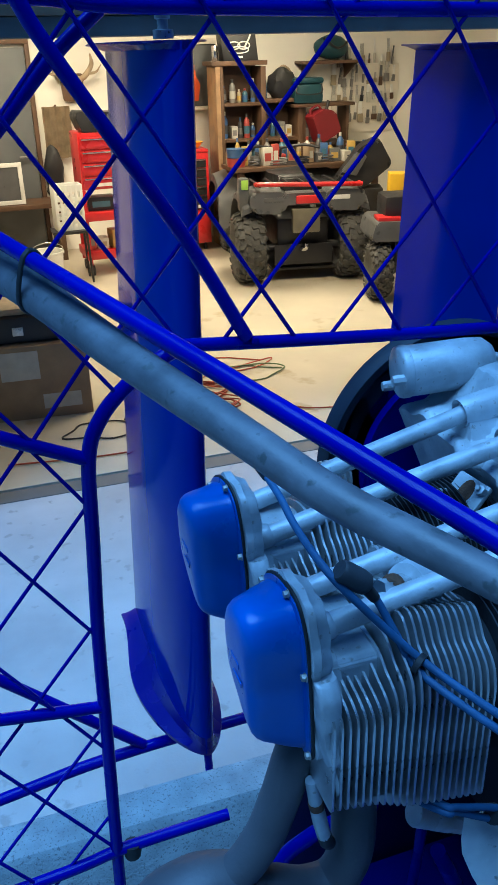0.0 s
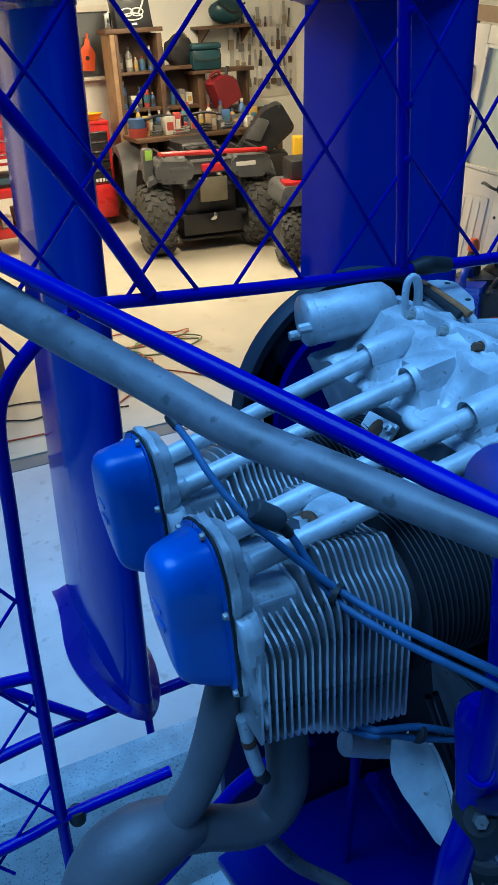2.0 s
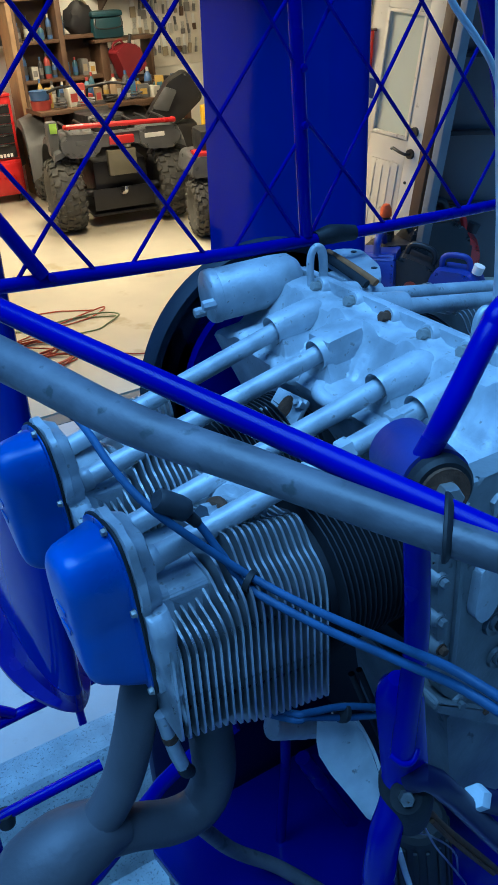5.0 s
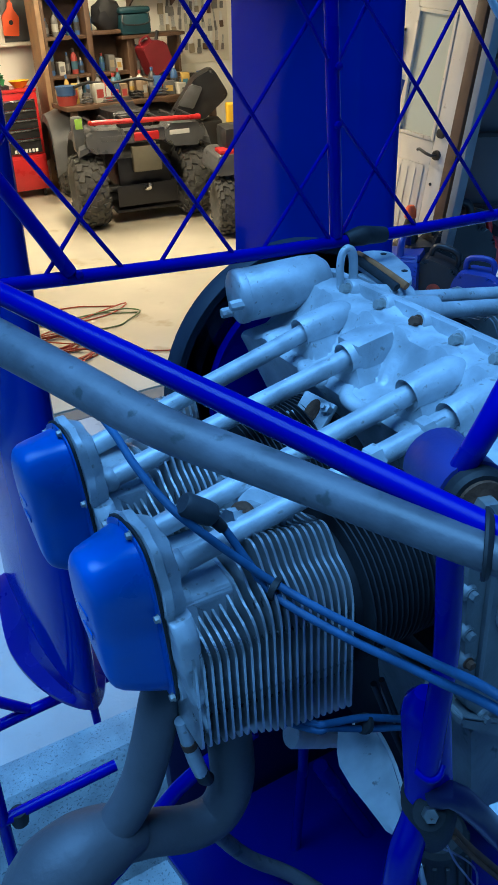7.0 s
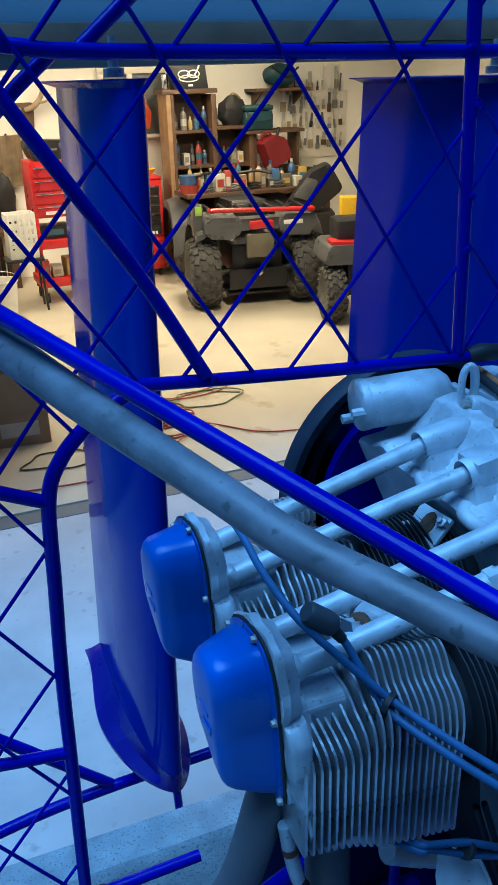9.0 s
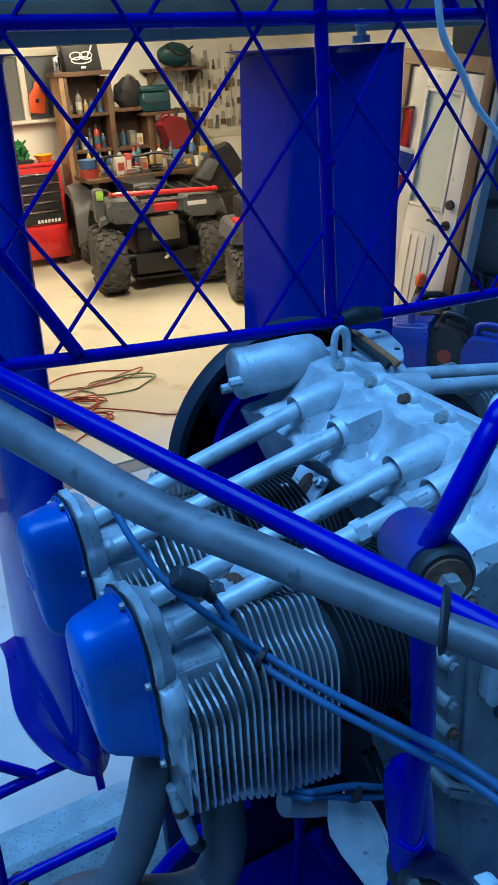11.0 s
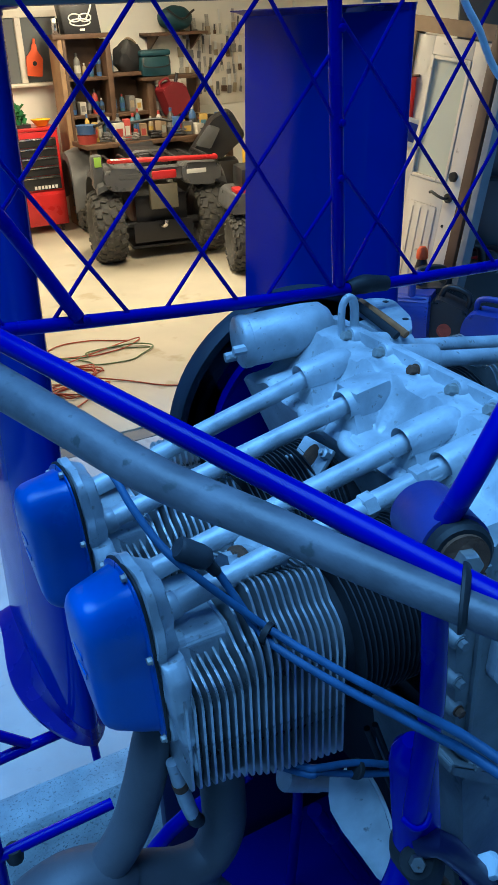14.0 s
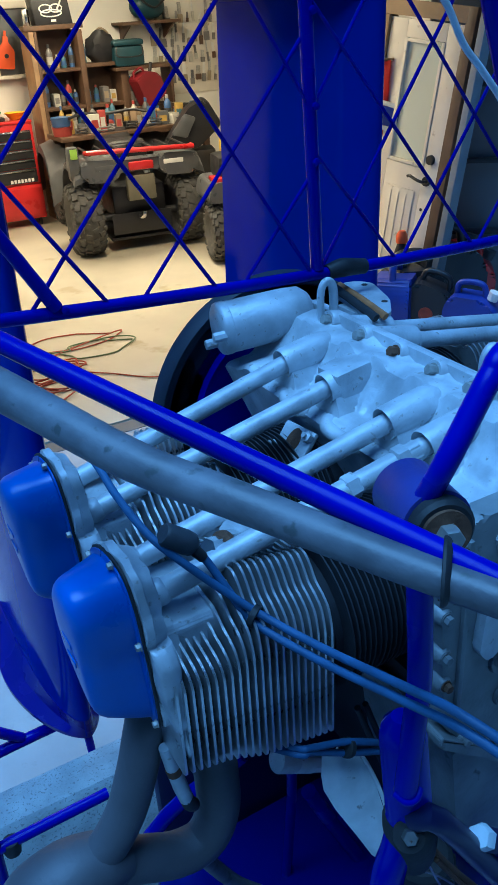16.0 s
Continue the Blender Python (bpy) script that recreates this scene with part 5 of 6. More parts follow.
pb = thing("tool_board", box((4.12, 9.232, 1.06), (4.95, 9.248, 1.78), 0.003), DOORP, "cream pegboard behind the hanging tools", "pegboard")

# window recess with an orange paddle
wi = holder("window_1", "dark night window with pale wooden frame", "window", Matrix.Translation((2.28, 9.245, 1.46)), kind="structure")
part("window_frame", box((-0.26, -0.05, -0.04), (-0.20, 0.0, 0.56), 0.004), DOORP, wi)
part("window_frame", box((0.05, -0.06, -0.04), (0.11, 0.0, 0.56), 0.004), DOORP, wi)
part("window_frame", box((-0.26, -0.05, 0.56), (0.48, 0.0, 0.62), 0.004), DOORP, wi)
part("window_sill", box((-0.28, -0.10, -0.075), (0.50, 0.0, -0.042), 0.004), DOORP, wi)
part("pane", box((-0.20, -0.02, -0.04), (0.05, -0.012, 0.56)), GREYDOOR, wi)
part("pane", box((0.11, -0.02, -0.04), (0.48, -0.012, 0.56)), GREYDOOR, wi)
pd = holder("paddle", "orange plastic paddle blade hung before the window", "paddle", pose(2.455, 9.15, 1.48, 0, 6, 0))
part("blade", prism(round_poly([(-0.075, 0), (0.075, 0), (0.085, 0.17), (0.028, 0.245), (0.022, 0.30), (-0.022, 0.30), (-0.028, 0.245), (-0.085, 0.17)], 0.012), "y", -0.012, 0.012, 0.004), ORANGE, pd)
part("shaft", tube([(0, 0, 0.29), (0, 0, 0.35)], 0.013, 10, 1), ORANGE, pd)
part("hand_hole", lathe([(0.0, 0), (0.022, 0), (0.022, 0.002), (0, 0.002)], 16, pose(0, -0.0125, 0.12, 90)), BLACKP, pd, "dark round hole")

# tool chest


def make_chest(name, m, w, d, h, base_h, drawers, label, front=None):
    c = holder(name, label, "tool chest", m)
    part("cabinet", box((0, 0, 0.08), (w, d, base_h), 0.008), REDP, c)
    part("cabinet_door", box((0.02, -0.012, 0.11), (w - 0.02, -0.001, base_h - 0.03), 0.004), REDP, c)
    part("chest", box((0, 0.01, base_h + 0.004), (w, d, h), 0.008), REDP, c)
    z = base_h + 0.02
    for k in range(drawers):
        dh = (h - base_h - 0.06) / drawers
        hh = dh * (1.35 if k == 0 else 0.88)
        dr = part("drawer", box((0.03, -0.008, z), (w - 0.03, 0.009, z + hh - 0.008), 0.003), front or BLACKP, c, "painted drawer front")
        part("handle", box((0.035, -0.018, z + hh - 0.026), (w - 0.035, -0.009, z + hh - 0.012), 0.003), CHROME, dr, "bright pull strip")
        z += hh
    part("lid", box((-0.004, 0.0, h + 0.002), (w + 0.004, d, h + 0.03), 0.008), REDP, c)
    for x in (0.06, w - 0.06):
        for y in (0.06, d - 0.06):
            part("caster", lathe([(0, -0.012), (0.036, -0.012), (0.036, 0.012), (0, 0.012)], 14, pose(x, y, 0.037, 0, 90, 0)), RUBBER, c)
    for k in range(7):
        part("badge_bar", box((w * 0.42 + k * 0.035, -0.011, base_h + 0.030), (w * 0.42 + k * 0.035 + 0.024, -0.0085, base_h + 0.062)), WHITE, c)
    return c


make_chest("tool_chest", pose(1.92, 8.60, 0.012, 0, 0, -3), 0.53, 0.42, 1.00, 0.42, 5, "red and black steel tool chest with bright drawer pulls")
cart = holder("tool_cart", "red steel rolling tool cart with drawers and an open tray", "tool cart", pose(1.045, 7.92, 0.012, 0, 0, 3))
part("upper_box", box((0, 0.01, 0.80), (0.40, 0.40, 1.30), 0.010), REDP, cart)
for k in range(4):
    dr = part("drawer", box((0.02, -0.006, 0.815 + 0.115 * k), (0.38, 0.009, 0.915 + 0.115 * k), 0.004), REDP, cart, "red drawer front")
    part("handle", box((0.03, -0.016, 0.893 + 0.115 * k), (0.37, -0.007, 0.905 + 0.115 * k), 0.003), CHROME, dr, "bright pull strip")
for x in (0.0, 0.37):
    for y in (0.01, 0.37):
        part("post", box((x, y, 0.10), (x + 0.03, y + 0.03, 0.799), 0.003), REDP, cart)
part("tray", box((-0.02, -0.03, 0.52), (0.42, 0.42, 0.60), 0.008), REDP, cart)
part("lower_tray", box((-0.02, -0.03, 0.16), (0.42, 0.42, 0.24), 0.008), REDP, cart)
part("badge_bar", box((0.10, -0.010, 0.83), (0.30, -0.0065, 0.86)), WHITE, cart)
for x in (0.03, 0.37):
    for y in (0.04, 0.36):
        part("caster", lathe([(0, -0.014), (0.05, -0.014), (0.05, 0.014), (0, 0.014)], 14, pose(x, y, 0.05, 0, 90, 0)), RUBBER, cart)
for k, (x, w, h, ci) in enumerate(((1.09, 0.08, 0.15, 2), (1.20, 0.10, 0.10, 1), (1.32, 0.09, 0.17, 7))):
    carton(x, 8.05, 0.256, w, 0.16, h, COLS[ci], "small box on the tool cart's tray", rs.uniform(-10, 10))
carton(1.22, 8.08, 0.616, 0.26, 0.2, 0.12, BLACKP, "black tool box on the tool cart's tray")
part_y = holder("plant_pot", "green leafy plastic plant on the tool chest", "plant", Matrix.Translation((2.10, 8.78, 1.044)))
bm = bmesh.new()
for k in range(60):
    a, rr, zz = rs.uniform(0, 6.28), rs.uniform(0.01, 0.11), rs.uniform(0.05, 0.2)
    vs = add_box(bm, (-0.02, -0.002, -0.03), (0.02, 0.002, 0.03), 0, pose(rr * math.cos(a), rr * math.sin(a), zz, rs.uniform(0, 180), rs.uniform(0, 180), rs.uniform(0, 180)))
tagged(part("leaves", bm, GREEN, part_y), kind="stuff")
part("pot", lathe([(0.05, 0), (0.065, 0.07), (0.06, 0.07), (0.0, 0.06)], 16), BLACKP, part_y)
thing("bowl", lathe([(0.0, 0.002), (0.05, 0.0), (0.10, 0.06), (0.105, 0.062), (0.095, 0.058), (0.045, 0.01), (0.0, 0.012)], 20), YELLOW, "yellow plastic bowl on the tool chest", "bowl", m=Matrix.Translation((2.34, 8.74, 1.046)))
thing("drip_tray", prism(round_poly([(-0.14, -0.1), (0.14, -0.1), (0.14, 0.1), (-0.14, 0.1)], 0.02), "z", 0, 0.03, 0.004), BLACKP, "black tray on the tool chest", "tray", m=Matrix.Translation((2.08, 8.76, 1.044)))

# grey door at the back, antlers, pot
gd = holder("door_1", "closed dark grey door in a cream casing", "door", Matrix.Translation((0.02, 9.20, 0.012)), kind="structure")
part("leaf", box((0, 0, 0), (0.76, 0.045, 2.02), 0.004), GREYDOOR, gd)
for x in (-0.05, 0.765):
    part("casing", box((x, -0.02, 0), (x + 0.045, 0.045, 2.05), 0.004), WOOD, gd)
part("casing", box((-0.05, -0.02, 2.051), (0.81, 0.045, 2.095), 0.004), WOOD, gd)
part("door_handle", tube([(0.68, -0.01, 1.0), (0.68, -0.05, 1.0), (0.58, -0.05, 1.0)], 0.01, 8, 1), STEEL, gd)
pc = holder("picture_frame", "small pale framed panel leaning by the grey door", "frame", pose(0.42, 8.80, 0.60))
for lo, hi in (((-0.16, 0, 0), (0.16, 0.03, 0.04)), ((-0.16, 0, 0.36), (0.16, 0.03, 0.40)), ((-0.16, 0, 0.041), (-0.12, 0.03, 0.359)), ((0.12, 0, 0.041), (0.16, 0.03, 0.359))):
    part("rail", box(lo, hi, 0.004), WHITE, pc)
part("panel", box((-0.119, 0.01, 0.041), (0.119, 0.02, 0.359)), GREYP, pc)
wb = holder("work_bench", "low brown wooden bench against the back wall", "bench", Matrix.Translation((0.20, 8.72, 0.012)))
part("top", box((0, 0, 0.54), (0.75, 0.45, 0.585), 0.005), WOOD, wb)
for x in (0.02, 0.67):
    for y in (0.02, 0.37):
        part("leg", box((x, y, 0), (x + 0.06, y + 0.06, 0.539), 0.004), WOOD, wb)
an = holder("antlers", "brown antlers mounted on the wall", "antlers", Matrix.Translation((1.22, 9.20, 1.66)))
part("plaque", prism(round_poly([(-0.10, -0.14), (0.10, -0.14), (0.12, 0.12), (-0.12, 0.12)], 0.03), "y", 0.0, 0.048, 0.006), WOOD, an)
for s in (-1, 1):
    part("antler", tube([(0.03 * s, -0.01, 0.05), (0.12 * s, -0.06, 0.09), (0.20 * s, -0.08, 0.20), (0.19 * s, -0.10, 0.30)], [0.026, 0.03, 0.024, 0.008], 10), TAN, an)
    part("tine", tube([(0.14 * s, -0.06, 0.12), (0.23 * s, -0.12, 0.13), (0.29 * s, -0.13, 0.20)], [0.016, 0.012, 0.004], 8), TAN, an)
hp = holder("hanging_cloth", "tan canvas jacket hanging on the wall", "cloth", Matrix.Translation((1.02, 9.20, 0.98)))
bm = bmesh.new()
g = [[bm.verts.new((-0.14 + 0.28 * i / 12, -0.03 + 0.022 * math.sin(i * 1.4) + 0.01 * math.sin(j), 0.5 - 0.5 * j / 10)) for j in range(11)] for i in range(13)]
for i in range(12):
    for j in range(10):
        bm.faces.new((g[i][j], g[i + 1][j], g[i + 1][j + 1], g[i][j + 1]))
r = bmesh.ops.solidify(bm, geom=list(bm.faces), thickness=0.006)
part("fabric", bm, TAN, hp)
part("peg", tube([(0, 0.045, 0.5), (0, -0.03, 0.51)], 0.01, 8, 1), WOOD, hp)
co_ = holder("coat", "dark work coat hanging on the wall", "coat", Matrix.Translation((0.93, 9.19, 0.50)))
bm = bmesh.new()
bmesh.ops.create_icosphere(bm, subdivisions=3, radius=1, matrix=Matrix.Translation((0, -0.02, 0.30)) @ Matrix.Diagonal((0.10, 0.06, 0.32, 1)))
for v in bm.verts:
    v.co += Vector((0.03, 0.02, 0.0)) * noise.noise(v.co * 11)
part("fabric", bm, BLACKP, co_)
part("peg", tube([(0, 0.058, 0.58), (0, -0.03, 0.59)], 0.01, 8, 1), WOOD, co_)
hd = holder("tool_case", "black plastic tool case on the tool cart", "case", pose(1.24, 8.10, 1.316, 0, 0, 4))
part("shell", prism(round_poly([(-0.15, 0.0), (0.16, 0.0), (0.20, 0.10), (0.19, 0.16), (-0.18, 0.18), (-0.20, 0.12)], 0.02), "y", -0.14, 0.14, 0.012), BLACKP, hd)
part("handle", tube([(-0.06, -0.14, 0.09), (-0.05, -0.17, 0.09), (0.05, -0.17, 0.09), (0.06, -0.14, 0.09)], 0.010, 8), GREYP, hd)
part("latch", box((0.09, -0.150, 0.10), (0.12, -0.139, 0.14), 0.003), GREYP, hd)

# white perforated basket on a stand, bucket
bk = holder("laundry_basket", "white perforated plastic basket", "basket", pose(0.88, 7.82, 0.50, 0, 0, 4))
part("floor", box((-0.11, -0.09, 0), (0.11, 0.09, 0.01)), WHITE, bk)
for z0, z1 in ((0.0, 0.05), (0.10, 0.13), (0.18, 0.21), (0.26, 0.29), (0.34, 0.40)):
    part("band", box((-0.13, -0.10, z0), (0.13, -0.09, z1), 0.003), WHITE, bk)
    part("band", box((-0.13, 0.09, z0), (0.13, 0.10, z1), 0.003), WHITE, bk)
for k in range(6):
    x = -0.13 + k * 0.0465
    part("rib", box((x, -0.1005, 0), (x + 0.026, -0.0895, 0.40), 0.003), WHITE, bk)
for s in (-1, 1):
    part("side", box((0.12 * s, -0.10, 0), (0.13 * s, 0.10, 0.40), 0.003), WHITE, bk)
st = holder("stool", "small black steel stool under the basket", "stool", Matrix.Translation((0.88, 7.82, 0.012)))
part("seat", box((-0.17, -0.14, 0.46), (0.17, 0.14, 0.486), 0.006), BLACKP, st)
for x in (-0.15, 0.15):
    for y in (-0.12, 0.12):
        part("leg", tube([(x * 0.9, y * 0.9, 0.46), (x, y, 0)], 0.011, 8, 1), BLACKP, st)
bu = holder("bucket", "white plastic bucket with a wire handle", "bucket", Matrix.Translation((0.62, 7.55, 0.012)))
part("body", lathe([(0.11, 0), (0.145, 0.34), (0.155, 0.345), (0.155, 0.36), (0.14, 0.36), (0.105, 0.02), (0, 0.02)], 26), WHITE, bu)
part("handle", tube([(-0.15, 0, 0.33), (-0.12, -0.1, 0.42), (0, -0.14, 0.46), (0.12, -0.1, 0.42), (0.15, 0, 0.33)], 0.004, 8), STEEL, bu)

# cartons and a dark case by the opening
bxs = holder("shipping_box", "brown cardboard shipping box with white labels", "box", pose(0.28, 4.62, 0.012, 0, 0, -4))
part("body", box((-0.48, -0.02, 0), (0.26, 0.45, 0.45), 0.006), CARD, bxs)
part("label", box((-0.24, -0.0235, 0.25), (-0.02, -0.021, 0.42)), COLS[1], bxs, "white paper label")
part("label", box((-0.02, -0.0235, 0.06), (0.20, -0.021, 0.15)), COLS[1], bxs, "white paper label")
part("tape", box((-0.48, 0.19, 0.4502), (0.26, 0.25, 0.4512)), TAN, bxs)
kc = holder("black_case", "black plastic equipment case lying on the box", "case", pose(0.24, 4.66, 0.464, 0, 0, -3))
part("shell", box((-0.45, 0.0, 0), (0.27, 0.36, 0.155), 0.02), BLACKP, kc)
part("cushion", box((-0.40, 0.03, 0.157), (0.20, 0.33, 0.20), 0.02), TAN, kc, "pale worn cushion top")
part("latch", box((-0.1, -0.012, 0.05), (-0.04, 0.0, 0.10), 0.003), STEEL, kc)
gr = holder("gas_grill", "small black grill with thin rods", "grill", pose(0.20, 5.6, 0.012))
part("bowl", lathe([(0, 0.30), (0.14, 0.34), (0.20, 0.46), (0.21, 0.47), (0.0, 0.50)], 22), BLACKP, gr)
for a in (0, 120, 240):
    part("leg", tube([(0.1 * math.cos(radians(a)), 0.1 * math.sin(radians(a)), 0.34), (0.2 * math.cos(radians(a)), 0.2 * math.sin(radians(a)), 0)], 0.01, 8, 1), BLACKP, gr)
part("rod", tube([(-0.05, 0, 0.46), (-0.05, 0, 0.75), (0.05, 0, 0.75), (0.05, 0, 0.46)], 0.008, 8, 1), BLACKP, gr)

# all-terrain vehicle seen from behind


def make_tyre(r, w, name, parent, m):
    """A balloon tyre with rows of knobs."""
    prof = ((0.5, -0.36), (0.60, -0.46), (0.74, -0.50), (0.86, -0.46), (0.935, -0.34), (0.965, -0.16), (0.97, 0.0))
    ty = part(name, lathe([(r * a, w * b) for a, b in prof] + [(r * a, -w * b) for a, b in reversed(prof[:-1])], 36, pose(0, 0, 0, 0, 90, 0)), TYRE, parent)
    ty.matrix_local = m
    knob = finish(box((-w * 0.095, -0.019, -0.012), (w * 0.095, 0.019, 0.013), 0.004), "lug", TYRE)
    for k in range(20):
        for s in (-1, 1):
            a = 18 * k + (9 if s > 0 else 0)
            shared("lug", knob, ty, pose(0, 0, 0, a) @ Matrix.Translation((s * w * 0.12, 0, r * 0.968)) @ pose(0, 0, 0, 0, s * 3, s * 20))
            shared("lug", knob, ty, pose(0, 0, 0, a + 7) @ Matrix.Translation((s * w * 0.33, 0, r * 0.938)) @ pose(0, 0, 0, 0, s * 24, s * 12))
            shared("lug", knob, ty, pose(0, 0, 0, a) @ Matrix.Translation((s * w * 0.455, 0, r * 0.855)) @ pose(0, 0, 0, 0, s * 62, 0))
    part("rim", lathe([(0.0, -w * 0.2), (r * 0.2, -w * 0.22), (r * 0.3, -w * 0.1), (r * 0.48, -w * 0.34), (r * 0.52, -w * 0.36), (r * 0.52, w * 0.36), (0, w * 0.3)], 24, pose(0, 0, 0, 0, 90, 0)), GREYP, ty, "grey steel rim")
    return ty


atv = holder("quad_bike", "grey and black quad bike with a red rear rack bar", "quad bike", pose(2.86, 6.92, 0.012, 0, 0, -9))
for x, y, r, w in ((-0.505, 0.14, 0.315, 0.27), (0.44, 0.14, 0.315, 0.27), (-0.46, 1.50, 0.31, 0.21), (0.46, 1.50, 0.31, 0.21)):
    make_tyre(r, w, "wheel", atv, Matrix.Translation((x, y, r)))
part("chassis", box((-0.24, 0.10, 0.28), (0.24, 1.7, 0.56), 0.03), BLACKP, atv)
part("axle", tube([(-0.36, 0.14, 0.30), (0.36, 0.14, 0.30)], 0.035, 12, 1), BLACKP, atv)
part("gear_housing", lathe([(0.0, -0.10), (0.09, -0.09), (0.11, 0.0), (0.09, 0.09), (0, 0.1)], 18, pose(0.02, 0.28, 0.31, 0, 90, 0)), GREYP, atv)
part("hitch", tube([(-0.04, 0.16, 0.32), (-0.03, 0.02, 0.30), (0.0, -0.02, 0.31), (0.01, -0.02, 0.35)], 0.024, 10), CHROME, atv, "bright steel tow hitch")
for s in (-1, 1):
    # fender: a bowed shell over the wheel
    bm = bmesh.new()
    secs = []
    for a in range(40, 181, 14):
        c, sn = math.cos(radians(a)), math.sin(radians(a))
        y, z = 0.26 - 0.40 * c, 0.40 + 0.42 * sn ** 0.7
        secs.append([(s * 0.20, y, z + 0.02), (s * 0.42, y, z + 0.015), (s * 0.57, y, z - 0.03), (s * 0.585, y, z - 0.09), (s * 0.56, y, z - 0.075), (s * 0.41, y, z - 0.02), (s * 0.20, y, z - 0.015)])
    part("rear_fender", loft(secs), GREYP, atv, "grey plastic rear mudguard")
    secs = []
    for a in range(0, 181, 15):
        c, sn = math.cos(radians(a)), math.sin(radians(a))
        y, z = 1.50 - 0.42 * c, 0.36 + 0.46 * sn ** 0.6
        secs.append([(s * 0.24, y, z + 0.02), (s * 0.50, y, z + 0.015), (s * 0.63, y, z - 0.03), (s * 0.64, y, z - 0.10), (s * 0.62, y, z - 0.075), (s * 0.49, y, z - 0.02), (s * 0.24, y, z - 0.015)])
    part("front_fender", loft(secs), GREYP, atv, "grey plastic front mudguard")
    part("shock", tube([(s * 0.20, 0.32, 0.34), (s * 0.16, 0.42, 0.66)], 0.03, 10, 1), STEEL, atv)
    part("tail_lamp", box((s * 0.30 - 0.09, -0.075, 0.735), (s * 0.30 + 0.09, -0.05, 0.775), 0.008), WHITE if s > 0 else GREYP, atv)
for xa, xb in ((-0.52, -0.17), (0.16, 0.53)):
    part("tail_panel", prism(round_poly([(xa + 0.04, 0.645), (xb - 0.06, 0.63), (xb, 0.70), (xb, 0.815), (xa + 0.03, 0.83), (xa, 0.74)], 0.06, 6), "y", -0.07, 0.16, 0.035, 4), GREYP, atv, "rounded grey plastic tail lobe")
part("tail_bridge", prism(round_poly([(-0.20, 0.70), (0.19, 0.70), (0.19, 0.80), (-0.20, 0.80)], 0.02), "y", -0.05, 0.12, 0.015), GREYP, atv)
part("brake_light", box((-0.105, -0.100, 0.715), (0.115, -0.062, 0.785), 0.018), REDP, atv, "red tail light")
part("tool_box", box((-0.13, -0.075, 0.46), (0.12, -0.0, 0.67), 0.012), OLIVE, atv, "olive plate below the tail light")
part("rack_bar", tube([(-0.45, -0.02, 0.885), (-0.44, -0.08, 0.890), (-0.36, -0.10, 0.893), (0.40, -0.10, 0.865), (0.47, -0.08, 0.862), (0.48, -0.02, 0.86)], 0.021, 12, 2), REDP, atv, "red rear rack bar")
for k in range(7):
    x = -0.42 + 0.14 * k
    part("rack_rail", tube([(x, -0.06, 0.87), (x, 0.45, 0.87), (x, 0.50, 0.84)], 0.010, 8, 2), BLACKP, atv)
part("seat", prism(round_poly([(0.35, 0.72), (0.38, 0.90), (0.95, 0.86), (1.25, 0.96), (1.3, 0.72)], 0.05), "x", -0.17, 0.17, 0.03), BLACKP, atv, "black padded seat")
part("steering_post", tube([(0, 1.25, 0.85), (0, 1.15, 1.06)], 0.03, 10, 1), BLACKP, atv)
part("handlebar", tube([(-0.38, 1.02, 1.06), (-0.24, 1.12, 1.08), (0.0, 1.15, 1.06), (0.24, 1.12, 1.08), (0.38, 1.02, 1.06)], 0.014, 10), BLACKP, atv)
part("sticker", box((-0.575, -0.0165, 0.845), (-0.515, -0.0085, 0.925), 0.003), mat("lime_sticker", (0.35, 0.62, 0.08), 0.5), atv, "lime green sticker")
part("rear_panel", box((-0.600, -0.008, 0.66), (-0.50, 0.10, 0.94), 0.03), GREYP, atv, "grey upright cowl behind the sticker")
part("mud_flap", box((-0.28, 0.02, 0.16), (0.26, 0.032, 0.34), 0.003), BLACKP, atv)
part("skid_plate", box((-0.30, 0.05, 0.10), (0.30, 0.9, 0.13), 0.01), BLACKP, atv)

# things piled beyond the quad bike
wbn = holder("work_table", "cluttered wooden work table behind the quad bike", "table", Matrix.Translation((3.28, 8.15, 0.012)))
part("top", box((-0.75, -0.22, 0.86), (0.85, 0.24, 0.90), 0.005), WOOD, wbn)
for x in (-0.70, 0.76):
    for y in (-0.19, 0.17):
        part("leg", box((x, y, 0), (x + 0.06, y + 0.06, 0.859), 0.004), WOOD, wbn)
for k in range(16):
    x = 2.62 + k * 0.093
    h = rs.uniform(0.06, 0.2)
    carton(x, 8.08 + rs.uniform(-0.05, 0.12), 0.914, rs.uniform(0.06, 0.11), rs.uniform(0.08, 0.14), h, rs.choice((COLS[7], COLS[2], CARD, BLACKP, COLS[1], GREYP, COLS[0])), "small carton on the cluttered work table", rs.uniform(-20, 20))
for x, y, zz, ci in ((2.52, 8.10, 0.914, 2), (2.52, 8.10, 1.0, 0)):
    thing("tub", lathe([(0.085, 0), (0.095, 0.075), (0.098, 0.082), (0.0, 0.083)], 20), COLS[ci], COLNAMES[ci] + " plastic tub stacked on the work table", "tub", "stacked tubs", m=Matrix.Translation((x + 0.08, y, zz)))
sb = holder("motor_cowl", "black motor cowl and seat leaning on the table", "motor cowl", pose(3.72, 7.62, 0.012, 0, 0, -20))
part("stand", box((-0.22, -0.14, 0), (0.22, 0.16, 0.70), 0.02), BLACKP, sb)
part("cowl", prism(round_poly([(-0.30, 0.70), (0.05, 0.72), (0.30, 0.92), (0.16, 1.16), (-0.02, 1.08)], 0.05), "y", -0.15, 0.15, 0.03), BLACKP, sb)
